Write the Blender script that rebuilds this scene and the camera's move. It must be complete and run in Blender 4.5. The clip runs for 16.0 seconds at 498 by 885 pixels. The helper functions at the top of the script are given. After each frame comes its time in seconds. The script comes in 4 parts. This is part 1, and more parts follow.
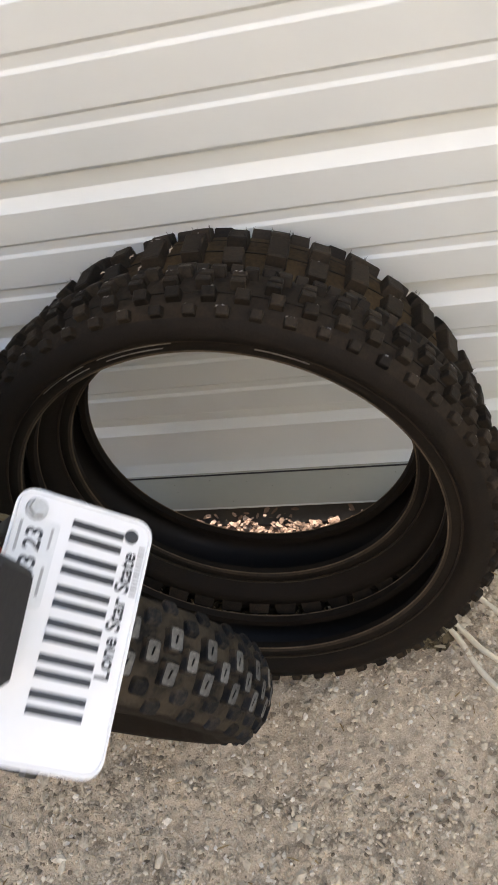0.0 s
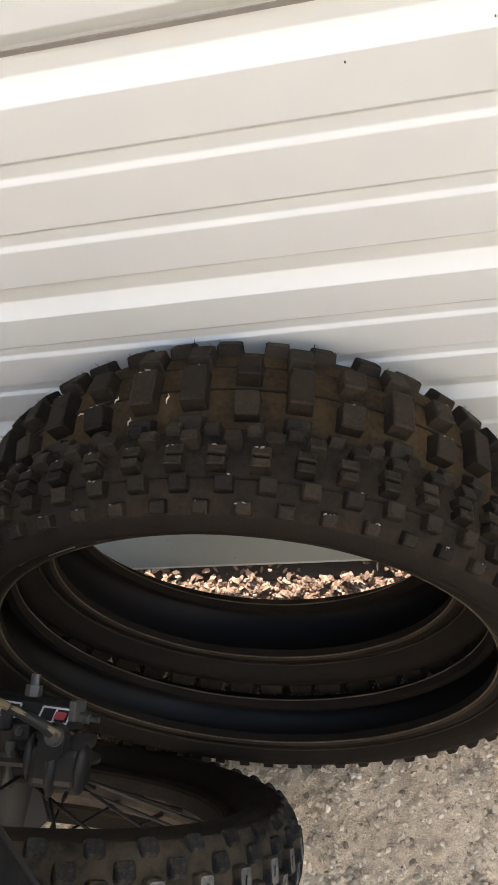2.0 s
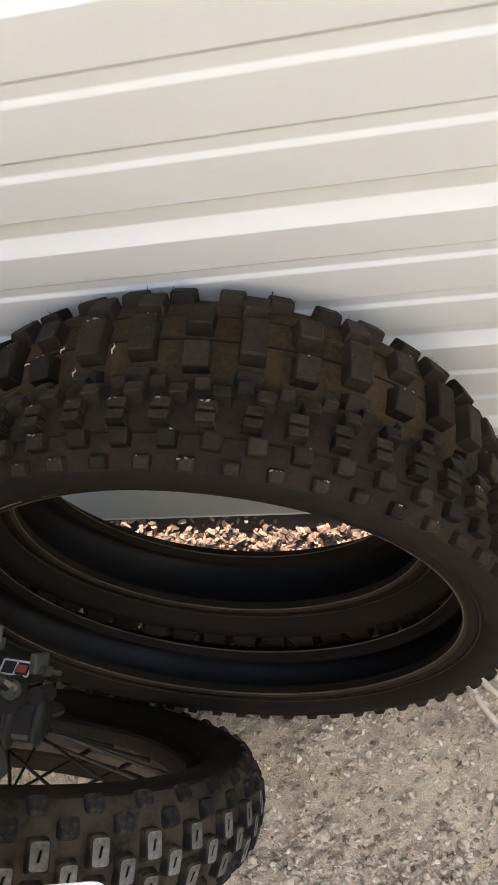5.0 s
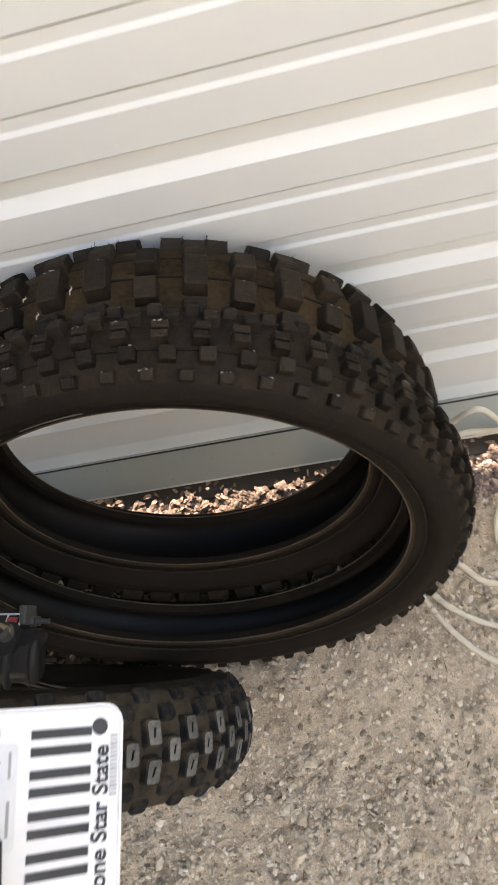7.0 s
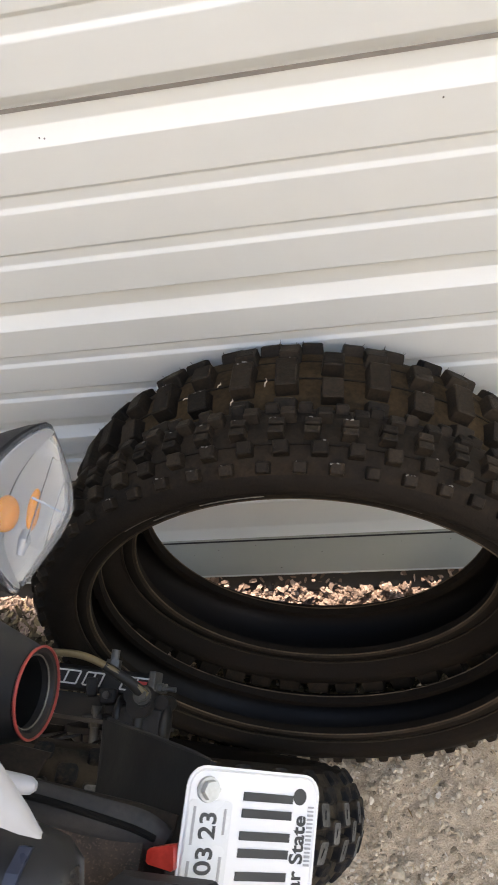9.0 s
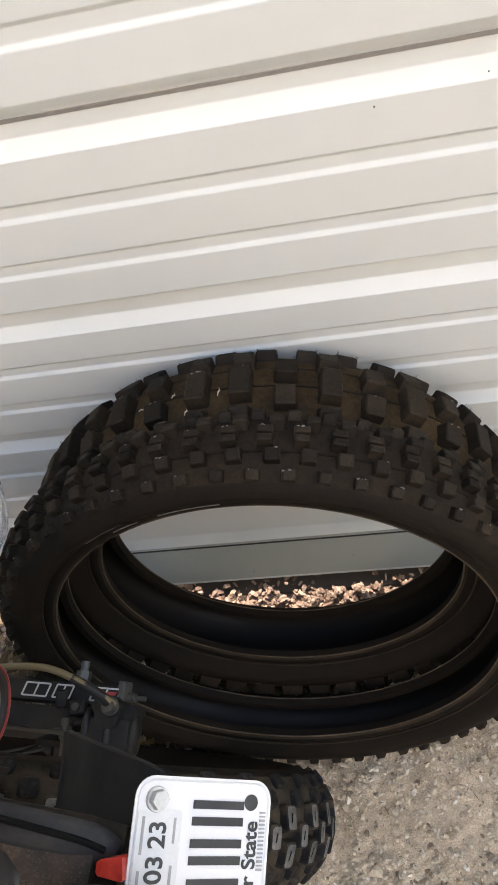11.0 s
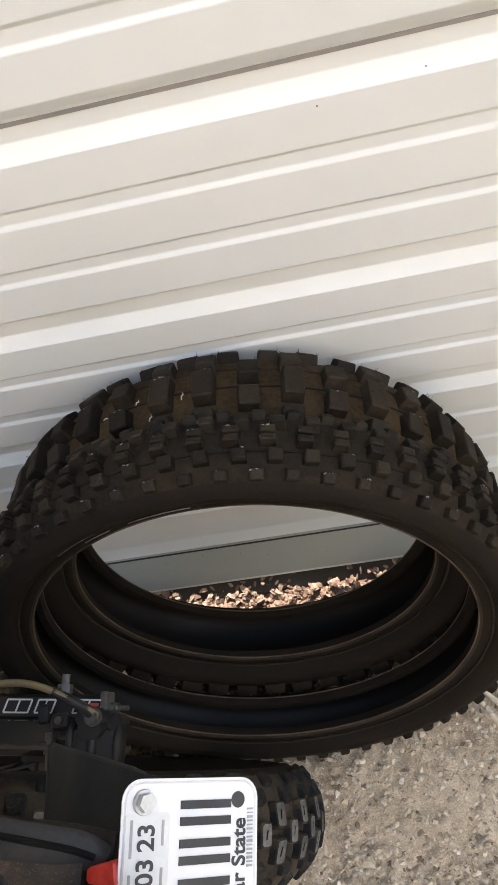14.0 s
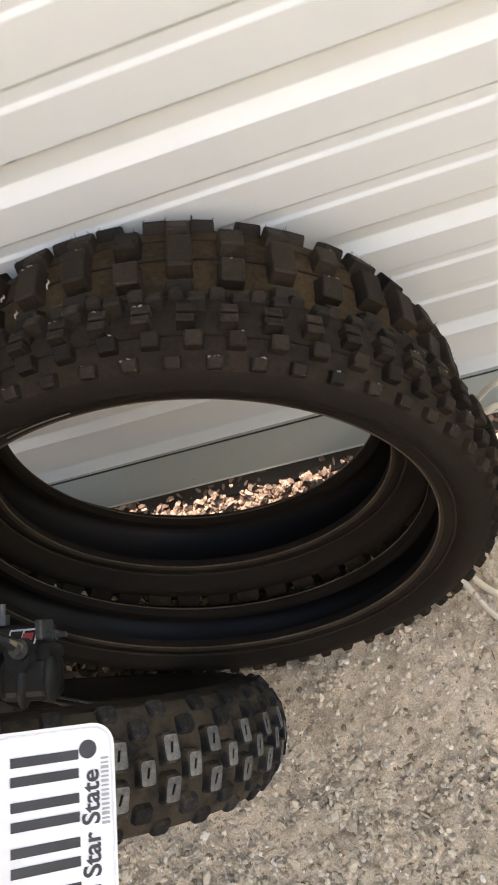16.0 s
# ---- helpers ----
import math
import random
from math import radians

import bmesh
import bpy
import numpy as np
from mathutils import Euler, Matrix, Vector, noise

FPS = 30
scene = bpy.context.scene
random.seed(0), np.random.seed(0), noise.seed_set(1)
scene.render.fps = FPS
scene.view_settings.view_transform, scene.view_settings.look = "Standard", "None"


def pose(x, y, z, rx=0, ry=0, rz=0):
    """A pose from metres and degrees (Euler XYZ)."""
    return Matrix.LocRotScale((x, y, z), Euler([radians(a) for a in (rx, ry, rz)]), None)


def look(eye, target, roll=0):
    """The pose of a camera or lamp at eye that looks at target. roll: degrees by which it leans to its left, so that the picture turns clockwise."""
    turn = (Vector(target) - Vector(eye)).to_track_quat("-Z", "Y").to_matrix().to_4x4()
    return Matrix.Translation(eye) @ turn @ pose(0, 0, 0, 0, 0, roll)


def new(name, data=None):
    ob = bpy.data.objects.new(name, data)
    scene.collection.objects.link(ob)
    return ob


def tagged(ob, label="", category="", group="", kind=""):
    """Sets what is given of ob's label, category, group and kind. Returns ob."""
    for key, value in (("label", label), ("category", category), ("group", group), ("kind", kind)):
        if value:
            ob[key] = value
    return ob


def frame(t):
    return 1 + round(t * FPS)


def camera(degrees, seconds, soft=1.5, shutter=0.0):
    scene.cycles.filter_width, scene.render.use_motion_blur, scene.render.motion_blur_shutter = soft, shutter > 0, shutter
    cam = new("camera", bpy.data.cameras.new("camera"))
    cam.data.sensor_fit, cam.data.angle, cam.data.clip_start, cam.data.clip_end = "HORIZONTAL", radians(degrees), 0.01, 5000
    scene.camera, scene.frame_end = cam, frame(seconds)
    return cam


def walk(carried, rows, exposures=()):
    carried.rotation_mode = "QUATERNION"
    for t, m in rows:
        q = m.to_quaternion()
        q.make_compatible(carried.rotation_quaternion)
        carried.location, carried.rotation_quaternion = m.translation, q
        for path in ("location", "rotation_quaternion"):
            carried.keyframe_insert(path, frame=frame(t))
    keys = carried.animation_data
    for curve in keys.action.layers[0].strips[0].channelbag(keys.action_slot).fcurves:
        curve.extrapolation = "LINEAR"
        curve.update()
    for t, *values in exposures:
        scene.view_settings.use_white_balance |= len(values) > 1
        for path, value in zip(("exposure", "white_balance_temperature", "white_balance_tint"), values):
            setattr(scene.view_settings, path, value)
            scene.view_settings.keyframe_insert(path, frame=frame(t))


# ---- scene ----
cam = camera(34.16, 16.0, soft=1.6, shutter=0.4)
ROWS = [
    (0.0, 0.1201, -0.7447, 1.1818, 35.47, 13.11, 4.77),
    (0.5, 0.1357, -0.5679, 1.1968, 29.42, 14.55, 3.79),
    (1.0, 0.0648, -0.5175, 1.2344, 28.15, 11.34, -2.30),
    (1.5, 0.0454, -0.4568, 1.2152, 25.06, 11.59, -1.72),
    (2.0, 0.0545, -0.4098, 1.2061, 24.88, 12.35, 1.33),
    (2.5, 0.0699, -0.4004, 1.1848, 23.42, 11.87, 2.76),
    (3.0, 0.1003, -0.4109, 1.1805, 22.93, 12.01, 1.35),
    (3.5, 0.0946, -0.4036, 1.1837, 22.19, 11.61, 1.63),
    (4.0, 0.0921, -0.3921, 1.1741, 21.53, 12.73, 1.83),
    (6.5, 0.1032, -0.3975, 1.1752, 21.03, 12.80, 1.65),
    (7.0, 0.0994, -0.5263, 1.2102, 22.32, 12.05, -5.55),
    (7.5, 0.0333, -0.5838, 1.2472, 26.71, 12.44, -7.54),
    (8.0, -0.0158, -0.5634, 1.2635, 29.05, 13.97, -1.32),
    (8.5, -0.0352, -0.5470, 1.2836, 30.64, 11.75, 2.23),
    (9.0, -0.0187, -0.5441, 1.2808, 30.38, 11.30, 2.23),
    (9.5, 0.0045, -0.5457, 1.2908, 31.27, 12.53, 0.78),
    (10.0, 0.0102, -0.5447, 1.2930, 31.65, 12.02, 0.81),
    (12.5, 0.0225, -0.5394, 1.2662, 26.92, 12.01, -3.85),
    (13.0, 0.0168, -0.5526, 1.2804, 28.41, 11.93, -5.17),
    (13.5, 0.0070, -0.5479, 1.2852, 29.71, 11.36, -3.82),
    (14.0, 0.0198, -0.5481, 1.2859, 29.56, 11.53, -4.21),
    (14.5, 0.0155, -0.5385, 1.2881, 29.67, 11.29, -3.40),
    (15.0, 0.0161, -0.5339, 1.2866, 29.27, 10.82, -3.65),
    (15.5, 0.0122, -0.5306, 1.2743, 29.13, 10.78, -3.76),
    (15.7, 0.0851, -0.5235, 1.1962, 24.33, 14.59, -6.77),
    (15.9, 0.1210, -0.5201, 1.1577, 21.97, 16.46, -8.24),
    (16.0, 0.1279, -0.5194, 1.1503, 21.51, 16.82, -8.53),
]
EXPOSURE = [(0.0, 3.00, 8400, 17), (1.0, 3.08, 8550, 17), (2.5, 3.13, 8550, 17), (4.0, 3.06, 8550, 17), (6.5, 3.08, 8550, 17), (7.0, 3.13, 8550, 17), (8.0, 3.09, 8380, 17),
            (8.5, 3.05, 8380, 17), (10.0, 3.05, 8350, 17), (12.5, 3.07, 8520, 17), (13.0, 3.09, 8550, 17), (14.5, 3.07, 8520, 17), (15.5, 3.07, 8520, 17), (16.0, 3.17, 8580, 17)]
walk(cam, [(t, pose(x, y, z, rx, ry, rz)) for t, x, y, z, rx, ry, rz in ROWS], EXPOSURE)

# ---- light ----
world = bpy.data.worlds.new("world")
scene.world = world
world.use_nodes = True
wn = world.node_tree.nodes
sky = wn.new("ShaderNodeTexSky")
sky.sky_type, sky.sun_disc = "NISHITA", False
sky.sun_elevation, sky.sun_rotation = radians(29), radians(0)
wn["Background"].inputs["Strength"].default_value = 0.14
world.node_tree.links.new(sky.outputs["Color"], wn["Background"].inputs["Color"])
sun_data = bpy.data.lights.new("sun", "SUN")
sun_data.energy, sun_data.angle, sun_data.color = 2.0, radians(0.5), (1.0, 0.95, 0.9)
sun = new("sun", sun_data)
sun.matrix_world = look((-0.6, 4.0, 2.24), (0, 0, 0))


# ---- materials ----
def mat(name, base, rough=0.5, metal=0.0, spec=0.5):
    m = bpy.data.materials.new(name)
    m.use_nodes = True
    b = m.node_tree.nodes["Principled BSDF"]
    b.inputs["Base Color"].default_value = (*base, 1)
    b.inputs["Roughness"].default_value = rough
    b.inputs["Metallic"].default_value = metal
    b.inputs["Specular IOR Level"].default_value = spec
    return m


def node(m, kind, **values):
    n = m.node_tree.nodes.new(kind)
    for k, val in values.items():
        n.inputs[k].default_value = val
    return n


def link(m, a, b):
    m.node_tree.links.new(a, b)


def bsdf(m):
    return m.node_tree.nodes["Principled BSDF"]


def coords(m):
    return node(m, "ShaderNodeTexCoord").outputs["Object"]


def noise_tex(m, scale, detail=4.0, rough=0.6, vec=None):
    n = node(m, "ShaderNodeTexNoise", Scale=scale, Detail=detail, Roughness=rough)
    link(m, vec or coords(m), n.inputs["Vector"])
    return n.outputs["Fac"]


def ramp(m, fac, stops):
    n = node(m, "ShaderNodeValToRGB")
    el = n.color_ramp.elements
    while len(el) < len(stops):
        el.new(0.5)
    for e, (p, c) in zip(el, stops):
        e.position, e.color = p, (*c, 1) if len(c) == 3 else c
    link(m, fac, n.inputs["Fac"])
    return n.outputs["Color"]


def mix(m, fac, a, b, mode="MIX"):
    n = node(m, "ShaderNodeMix")
    n.data_type, n.blend_type = "RGBA", mode
    for sock, val in ((n.inputs[0], fac), (n.inputs[6], a), (n.inputs[7], b)):
        if isinstance(val, bpy.types.NodeSocket):
            link(m, val, sock)
        elif isinstance(val, (int, float)):
            sock.default_value = val
        else:
            sock.default_value = (*val, 1)
    return n.outputs[2]


def bump(m, height, strength=0.3, dist=0.002):
    n = node(m, "ShaderNodeBump", Strength=strength, Distance=dist)
    link(m, height, n.inputs["Height"])
    link(m, n.outputs["Normal"], bsdf(m).inputs["Normal"])


def grey(v):
    return (v, v, v)


def worn(name, base, dust, amount=0.5, rough=0.6, metal=0.0, scale=60.0, bump_at=0.15, spec=0.5):
    """A surface with dust or dirt lying on it in patches, at two scales."""
    m = mat(name, base, rough, metal, spec)
    big, fine = noise_tex(m, scale * 0.25, 5), noise_tex(m, scale * 4, 3)
    cover = ramp(m, mix(m, 0.35, big, fine), [(0.35, grey(0)), (0.75, grey(amount))])
    link(m, mix(m, cover, base, dust), bsdf(m).inputs["Base Color"])
    link(m, ramp(m, big, [(0.3, grey(max(rough - 0.12, 0.05))), (0.7, grey(min(rough + 0.15, 1)))]), bsdf(m).inputs["Roughness"])
    bump(m, fine, bump_at, 0.001)
    return m


def vary(m, low=0.7, high=1.25):
    """Makes alike pieces differ a little in tone from one to the next."""
    info = node(m, "ShaderNodeObjectInfo")
    sock = bsdf(m).inputs["Base Color"]
    old = sock.links[0].from_socket
    tone = ramp(m, info.outputs["Random"], [(0.0, grey(low)), (1.0, grey(high))])
    link(m, mix(m, 1.0, old, tone, "MULTIPLY"), sock)


def caked(name, base, mud, low, high, scale):
    """Dark rubber with hard-edged patches of dried mud."""
    m = mat(name, base, 0.85, 0, 0.18)
    patch, fine = noise_tex(m, scale, 4), noise_tex(m, scale * 8, 3)
    cover = ramp(m, mix(m, 0.12, patch, fine), [(low, grey(0)), (high, grey(1))])
    link(m, mix(m, cover, base, mix(m, fine, mud, tuple(0.55 * c for c in mud))), bsdf(m).inputs["Base Color"])
    bump(m, mix(m, 0.5, patch, fine), 0.6, 0.003)
    return m


def island_mat(name, stops, rough=0.85, scale=150.0):
    """Loose pieces, each with a tone of its own."""
    m = mat(name, (0.3, 0.3, 0.3), rough, 0, 0.3)
    geo = node(m, "ShaderNodeNewGeometry")
    tone = ramp(m, geo.outputs["Random Per Island"], stops)
    speck = noise_tex(m, scale, 4)
    link(m, mix(m, 0.5, tone, ramp(m, speck, [(0.3, grey(0.45)), (0.7, grey(1.0))]), "MULTIPLY"), bsdf(m).inputs["Base Color"])
    bump(m, speck, 0.4, 0.001)
    return m


WALL_PAINT = mat("white_painted_steel", (0.78, 0.76, 0.72), 0.38)
_n = noise_tex(WALL_PAINT, 3.0, 6)
_f = noise_tex(WALL_PAINT, 220.0, 3)
link(WALL_PAINT, mix(WALL_PAINT, ramp(WALL_PAINT, _n, [(0.4, grey(0)), (0.75, grey(0.35))]), (0.766, 0.784, 0.752), (0.656, 0.658, 0.605)), bsdf(WALL_PAINT).inputs["Base Color"])
link(WALL_PAINT, ramp(WALL_PAINT, _n, [(0.3, grey(0.32)), (0.7, grey(0.46))]), bsdf(WALL_PAINT).inputs["Roughness"])
bump(WALL_PAINT, _f, 0.05, 0.0005)
WALL_BACK = worn("unpainted_steel_back", (0.5, 0.5, 0.48), (0.3, 0.27, 0.22), 0.5, 0.5, 0.3, 20)
FLASHING = worn("dull_grey_flashing", (0.325, 0.330, 0.282), (0.38, 0.365, 0.302), 0.5, 0.55, 0.0, 14, 0.04, 0.3)
HEM = worn("pale_hem", (0.62, 0.62, 0.58), (0.36, 0.35, 0.31), 0.5, 0.4, 0.0, 30, 0.05, 0.3)
LAP_STRIP = worn("dark_lap_strip", (0.30, 0.275, 0.25), (0.48, 0.45, 0.41), 0.7, 0.8, 0, 25, 0.2)
# near-black strip colour; on the sill it stands in for ground in shade
DARK_STRIP = worn("dark_strip", (0.022, 0.021, 0.020), (0.07, 0.055, 0.042), 0.5, 0.8, 0, 40)

FLY_SPECK = mat("grey_speck", (0.16, 0.14, 0.12), 0.9)

SAND = mat("sandy_gravel", (0.4, 0.33, 0.25), 0.95, 0, 0.2)
_big, _mid, _fine = noise_tex(SAND, 5.0, 6), noise_tex(SAND, 60.0, 5), noise_tex(SAND, 420.0, 4)
_lump = noise_tex(SAND, 22.0, 5, 0.7)
_c = mix(SAND, _mid, ramp(SAND, _big, [(0.32, (0.42, 0.345, 0.255)), (0.68, (0.68, 0.58, 0.45))]), ramp(SAND, _fine, [(0.3, (0.22, 0.175, 0.125)), (0.5, (0.50, 0.42, 0.315)), (0.7, (0.72, 0.63, 0.50))]))
_c = mix(SAND, 0.8, _c, ramp(SAND, _lump, [(0.34, grey(0.42)), (0.48, grey(0.92)), (0.64, grey(1.2))]), "MULTIPLY")
_c = mix(SAND, 1.0, _c, (1.01, 0.975, 0.955), "MULTIPLY")
link(SAND, _c, bsdf(SAND).inputs["Base Color"])
bump(SAND, mix(SAND, 0.5, _fine, _mid), 0.9, 0.006)
STONES = island_mat("limestone_grit", [(0.0, (0.20, 0.155, 0.11)), (0.14, (0.38, 0.31, 0.225)), (0.40, (0.54, 0.455, 0.34)), (0.90, (0.64, 0.55, 0.42)), (0.97, (0.76, 0.675, 0.545)), (1.0, (0.86, 0.79, 0.67))])
CREAM = island_mat("cream_stone_chips", [(0.0, (0.50, 0.42, 0.33)), (0.5, (0.66, 0.58, 0.47)), (1.0, (0.86, 0.80, 0.70))])
# leaf tones, also used for the dark crumbs that paint shade under the tyres
LEAF_AND_SHADE = island_mat("leaf_litter_and_shade_crumbs", [(0.0, (0.035, 0.026, 0.014)), (0.5, (0.10, 0.074, 0.040)), (0.85, (0.19, 0.15, 0.085)), (1.0, (0.42, 0.35, 0.25))], 0.85, 120)
CHIPS = island_mat("bleached_wood_chips", [(0.0, (0.14, 0.095, 0.074)), (0.45, (0.27, 0.195, 0.160)), (1.0, (0.43, 0.335, 0.285))], 0.95, 90)
LITTER = island_mat("dry_litter", [(0.0, (0.2, 0.12, 0.05)), (0.5, (0.42, 0.3, 0.15)), (1.0, (0.66, 0.56, 0.4))], 0.8, 90)

FLECK = worn("pale_fleck", (0.42, 0.34, 0.26), (0.35, 0.25, 0.17), 0.6, 0.85, 0, 200, 0.3)
RUBBER = worn("black_tyre_rubber", (0.0108, 0.0080, 0.0058), (0.036, 0.025, 0.0165), 0.45, 0.72, 0, 95, 0.45, 0.13)
TREAD_DIRT = worn("dusty_tread_base", (0.016, 0.0104, 0.0060), (0.094, 0.058, 0.027), 0.95, 0.85, 0, 50, 0.35, 0.12)
KNOB = worn("tread_knob_rubber", (0.0112, 0.0084, 0.0060), (0.062, 0.041, 0.024), 0.7, 0.66, 0, 90, 0.6, 0.14)
INNER = worn("tyre_inner_liner", (0.0100, 0.0078, 0.0064), (0.0220, 0.0168, 0.0132), 0.5, 0.5, 0, 30, 0.15, 0.2)
BEAD_LINE = worn("pale_bead_edge", (0.05, 0.036, 0.024), (0.20, 0.15, 0.10), 0.9, 0.7, 0, 90, 0.3, 0.2)
SCUFF = worn("torn_rubber_edge", (0.10, 0.09, 0.08), (0.38, 0.35, 0.31), 0.9, 0.7, 0, 200, 0.3, 0.3)
BEAD = worn("scuffed_bead", (0.012, 0.009, 0.0065), (0.085, 0.058, 0.035), 0.75, 0.65, 0, 130, 0.3, 0.2)
MUD_TREAD = caked("muddy_tread_base", (0.0115, 0.0098, 0.0085), (0.066, 0.051, 0.035), 0.36, 0.56, 34)
MUD_KNOB = caked("muddy_knob_rubber", (0.0125, 0.0125, 0.0138), (0.072, 0.056, 0.039), 0.45, 0.62, 46)
KNOB_WORN = mat("scuffed_knob_crown", (0.1, 0.1, 0.1), 0.85, 0, 0.25)
_w, _v = noise_tex(KNOB_WORN, 85.0, 5, 0.65), noise_tex(KNOB_WORN, 420.0, 3)
link(KNOB_WORN, ramp(KNOB_WORN, mix(KNOB_WORN, 0.15, _w, _v), [(0.34, (0.030, 0.028, 0.026)), (0.44, (0.095, 0.092, 0.086)), (0.66, (0.19, 0.183, 0.168))]), bsdf(KNOB_WORN).inputs["Base Color"])
bump(KNOB_WORN, _w, 0.6, 0.0015)

vary(KNOB, 0.55, 1.35)
vary(MUD_KNOB, 0.6, 1.4)
vary(KNOB_WORN, 0.7, 1.2)

PLASTIC = worn("black_bodywork_plastic", (0.0200, 0.0203, 0.0222), (0.072, 0.065, 0.060), 0.45, 0.6, 0, 60, 0.3, 0.24)
MUD_PLASTIC = worn("dusty_black_plastic", (0.0125, 0.0110, 0.0100), (0.075, 0.053, 0.039), 0.65, 0.75, 0, 60, 0.3, 0.2)
FLAP = worn("matt_black_flap", (0.0150, 0.0152, 0.0165), (0.030, 0.029, 0.029), 0.4, 0.62, 0, 60, 0.2, 0.22)
WHITE_PLASTIC = worn("white_side_panel", (0.43, 0.43, 0.43), (0.33, 0.31, 0.29), 0.4, 0.3, 0, 30, 0.03)
SILVER_PLASTIC = worn("pale_grey_moulding", (0.36, 0.37, 0.39), (0.26, 0.25, 0.23), 0.4, 0.4, 0, 40, 0.05)
BLACK_METAL = worn("black_anodised_metal", (0.0095, 0.0095, 0.010), (0.045, 0.035, 0.026), 0.5, 0.5, 0.0, 80, 0.15, 0.4)
RIM = worn("dusty_black_rim", (0.03, 0.024, 0.02), (0.16, 0.115, 0.08), 0.9, 0.6, 0, 50, 0.1, 0.3)
ZINC = worn("bright_zinc_bolt", (0.55, 0.55, 0.53), (0.22, 0.20, 0.17), 0.6, 0.4, 0.6, 120, 0.1)
STEEL = worn("dull_zinc_steel", (0.13, 0.125, 0.112), (0.06, 0.048, 0.036), 0.75, 0.45, 0.4, 90, 0.1)
DISC = worn("brake_disc_steel", (0.07, 0.06, 0.05), (0.06, 0.045, 0.032), 0.6, 0.55, 0.5, 70, 0.1)
MUFFLER = worn("matt_black_muffler", (0.010, 0.010, 0.0105), (0.035, 0.03, 0.026), 0.4, 0.55, 0, 50, 0.1)
RED_RING = worn("red_anodised_ring", (0.42, 0.055, 0.045), (0.26, 0.10, 0.08), 0.6, 0.4, 0.2, 60, 0.05)
GLOSS_BLACK = worn("glossy_black_tail", (0.0085, 0.0085, 0.0095), (0.032, 0.029, 0.028), 0.4, 0.32, 0, 60, 0.08, 0.35)
# soot in the outlet; also the painted shade of the mudguard slot
SOOT_AND_SHADE = worn("outlet_soot_and_slot_shade", (0.006, 0.006, 0.006), (0.015, 0.013, 0.011), 0.5, 0.9, 0, 40, 0.1, 0.1)
SPECKLED = mat("mud_speckled_plastic", (0.0125, 0.0120, 0.0118), 0.72, 0, 0.2)
_s, _t, _u = noise_tex(SPECKLED, 700.0, 2, 0.5), noise_tex(SPECKLED, 40.0, 4), noise_tex(SPECKLED, 260.0, 3)
_d = mix(SPECKLED, ramp(SPECKLED, _t, [(0.40, grey(0)), (0.66, grey(0.8))]), (0.0230, 0.0210, 0.0200), (0.066, 0.046, 0.036))
_d = mix(SPECKLED, ramp(SPECKLED, mix(SPECKLED, 0.4, _s, _u), [(0.53, grey(0)), (0.62, grey(0.55))]), _d, (0.115, 0.078, 0.060))
link(SPECKLED, _d, bsdf(SPECKLED).inputs["Base Color"])
bump(SPECKLED, _u, 0.4, 0.001)
# blue-grey that puts a sky reflection into colour
SKY_SHEEN = worn("painted_sky_sheen", (0.028, 0.034, 0.052), (0.05, 0.05, 0.058), 0.4, 0.3, 0, 60, 0.1, 0.3)
OLIVE = worn("dark_olive_vinyl", (0.014, 0.016, 0.010), (0.045, 0.045, 0.028), 0.6, 0.65, 0, 60, 0.3, 0.25)
HOSE = worn("olive_brake_hose", (0.17, 0.125, 0.055), (0.26, 0.19, 0.11), 0.5, 0.4, 0, 80, 0.1)
REFLECTOR = mat("red_reflector_plastic", (0.62, 0.035, 0.02), 0.3)
_r = noise_tex(REFLECTOR, 150, 3)
link(REFLECTOR, ramp(REFLECTOR, _r, [(0.3, (0.5, 0.03, 0.02)), (0.7, (0.7, 0.07, 0.045))]), bsdf(REFLECTOR).inputs["Base Color"])
PLATE_WHITE = worn("white_plate_paint", (0.78, 0.78, 0.785), (0.6, 0.58, 0.54), 0.18, 0.35, 0, 30, 0.03)
STICKER = worn("white_sticker_film", (0.72, 0.73, 0.73), (0.5, 0.5, 0.48), 0.3, 0.3, 0, 60, 0.02)
INK = worn("black_plate_ink", (0.013, 0.013, 0.015), (0.045, 0.045, 0.045), 0.3, 0.4, 0, 90, 0.05)
FADED_INK = worn("faded_grey_ink", (0.30, 0.30, 0.30), (0.5, 0.5, 0.5), 0.5, 0.5, 0, 90, 0.02)
DECAL_WHITE = worn("white_decal", (0.75, 0.75, 0.74), (0.35, 0.32, 0.28), 0.5, 0.45, 0, 120, 0.02)
DECAL_RED = worn("red_decal", (0.55, 0.05, 0.05), (0.3, 0.12, 0.1), 0.4, 0.45, 0, 120, 0.02)
ROPE = worn("cream_cord", (0.66, 0.6, 0.48), (0.42, 0.36, 0.27), 0.5, 0.85, 0, 150, 0.5)
AMBER = mat("amber_bulb", (1.0, 0.33, 0.004), 0.2)
CHROME = mat("lamp_reflector", (0.50, 0.51, 0.51), 0.35, 0.4)
LENS = mat("clear_lamp_lens", (0.95, 0.953, 0.955), 0.13)
bsdf(LENS).inputs["Transmission Weight"].default_value = 0.95
bsdf(LENS).inputs["IOR"].default_value = 1.10
bump(LENS, noise_tex(LENS, 60, 2), 0.1, 0.001)


# ---- building helpers ----
def mesh_ob(name, verts, faces, material, parent=None, label="", smooth=False):
    me = bpy.data.meshes.new(name)
    me.from_pydata([tuple(p) for p in verts], [], [tuple(q) for q in faces])
    me.validate()
    me.materials.append(material)
    if smooth:
        me.polygons.foreach_set("use_smooth", [True] * len(me.polygons))
    ob = new(name, me)
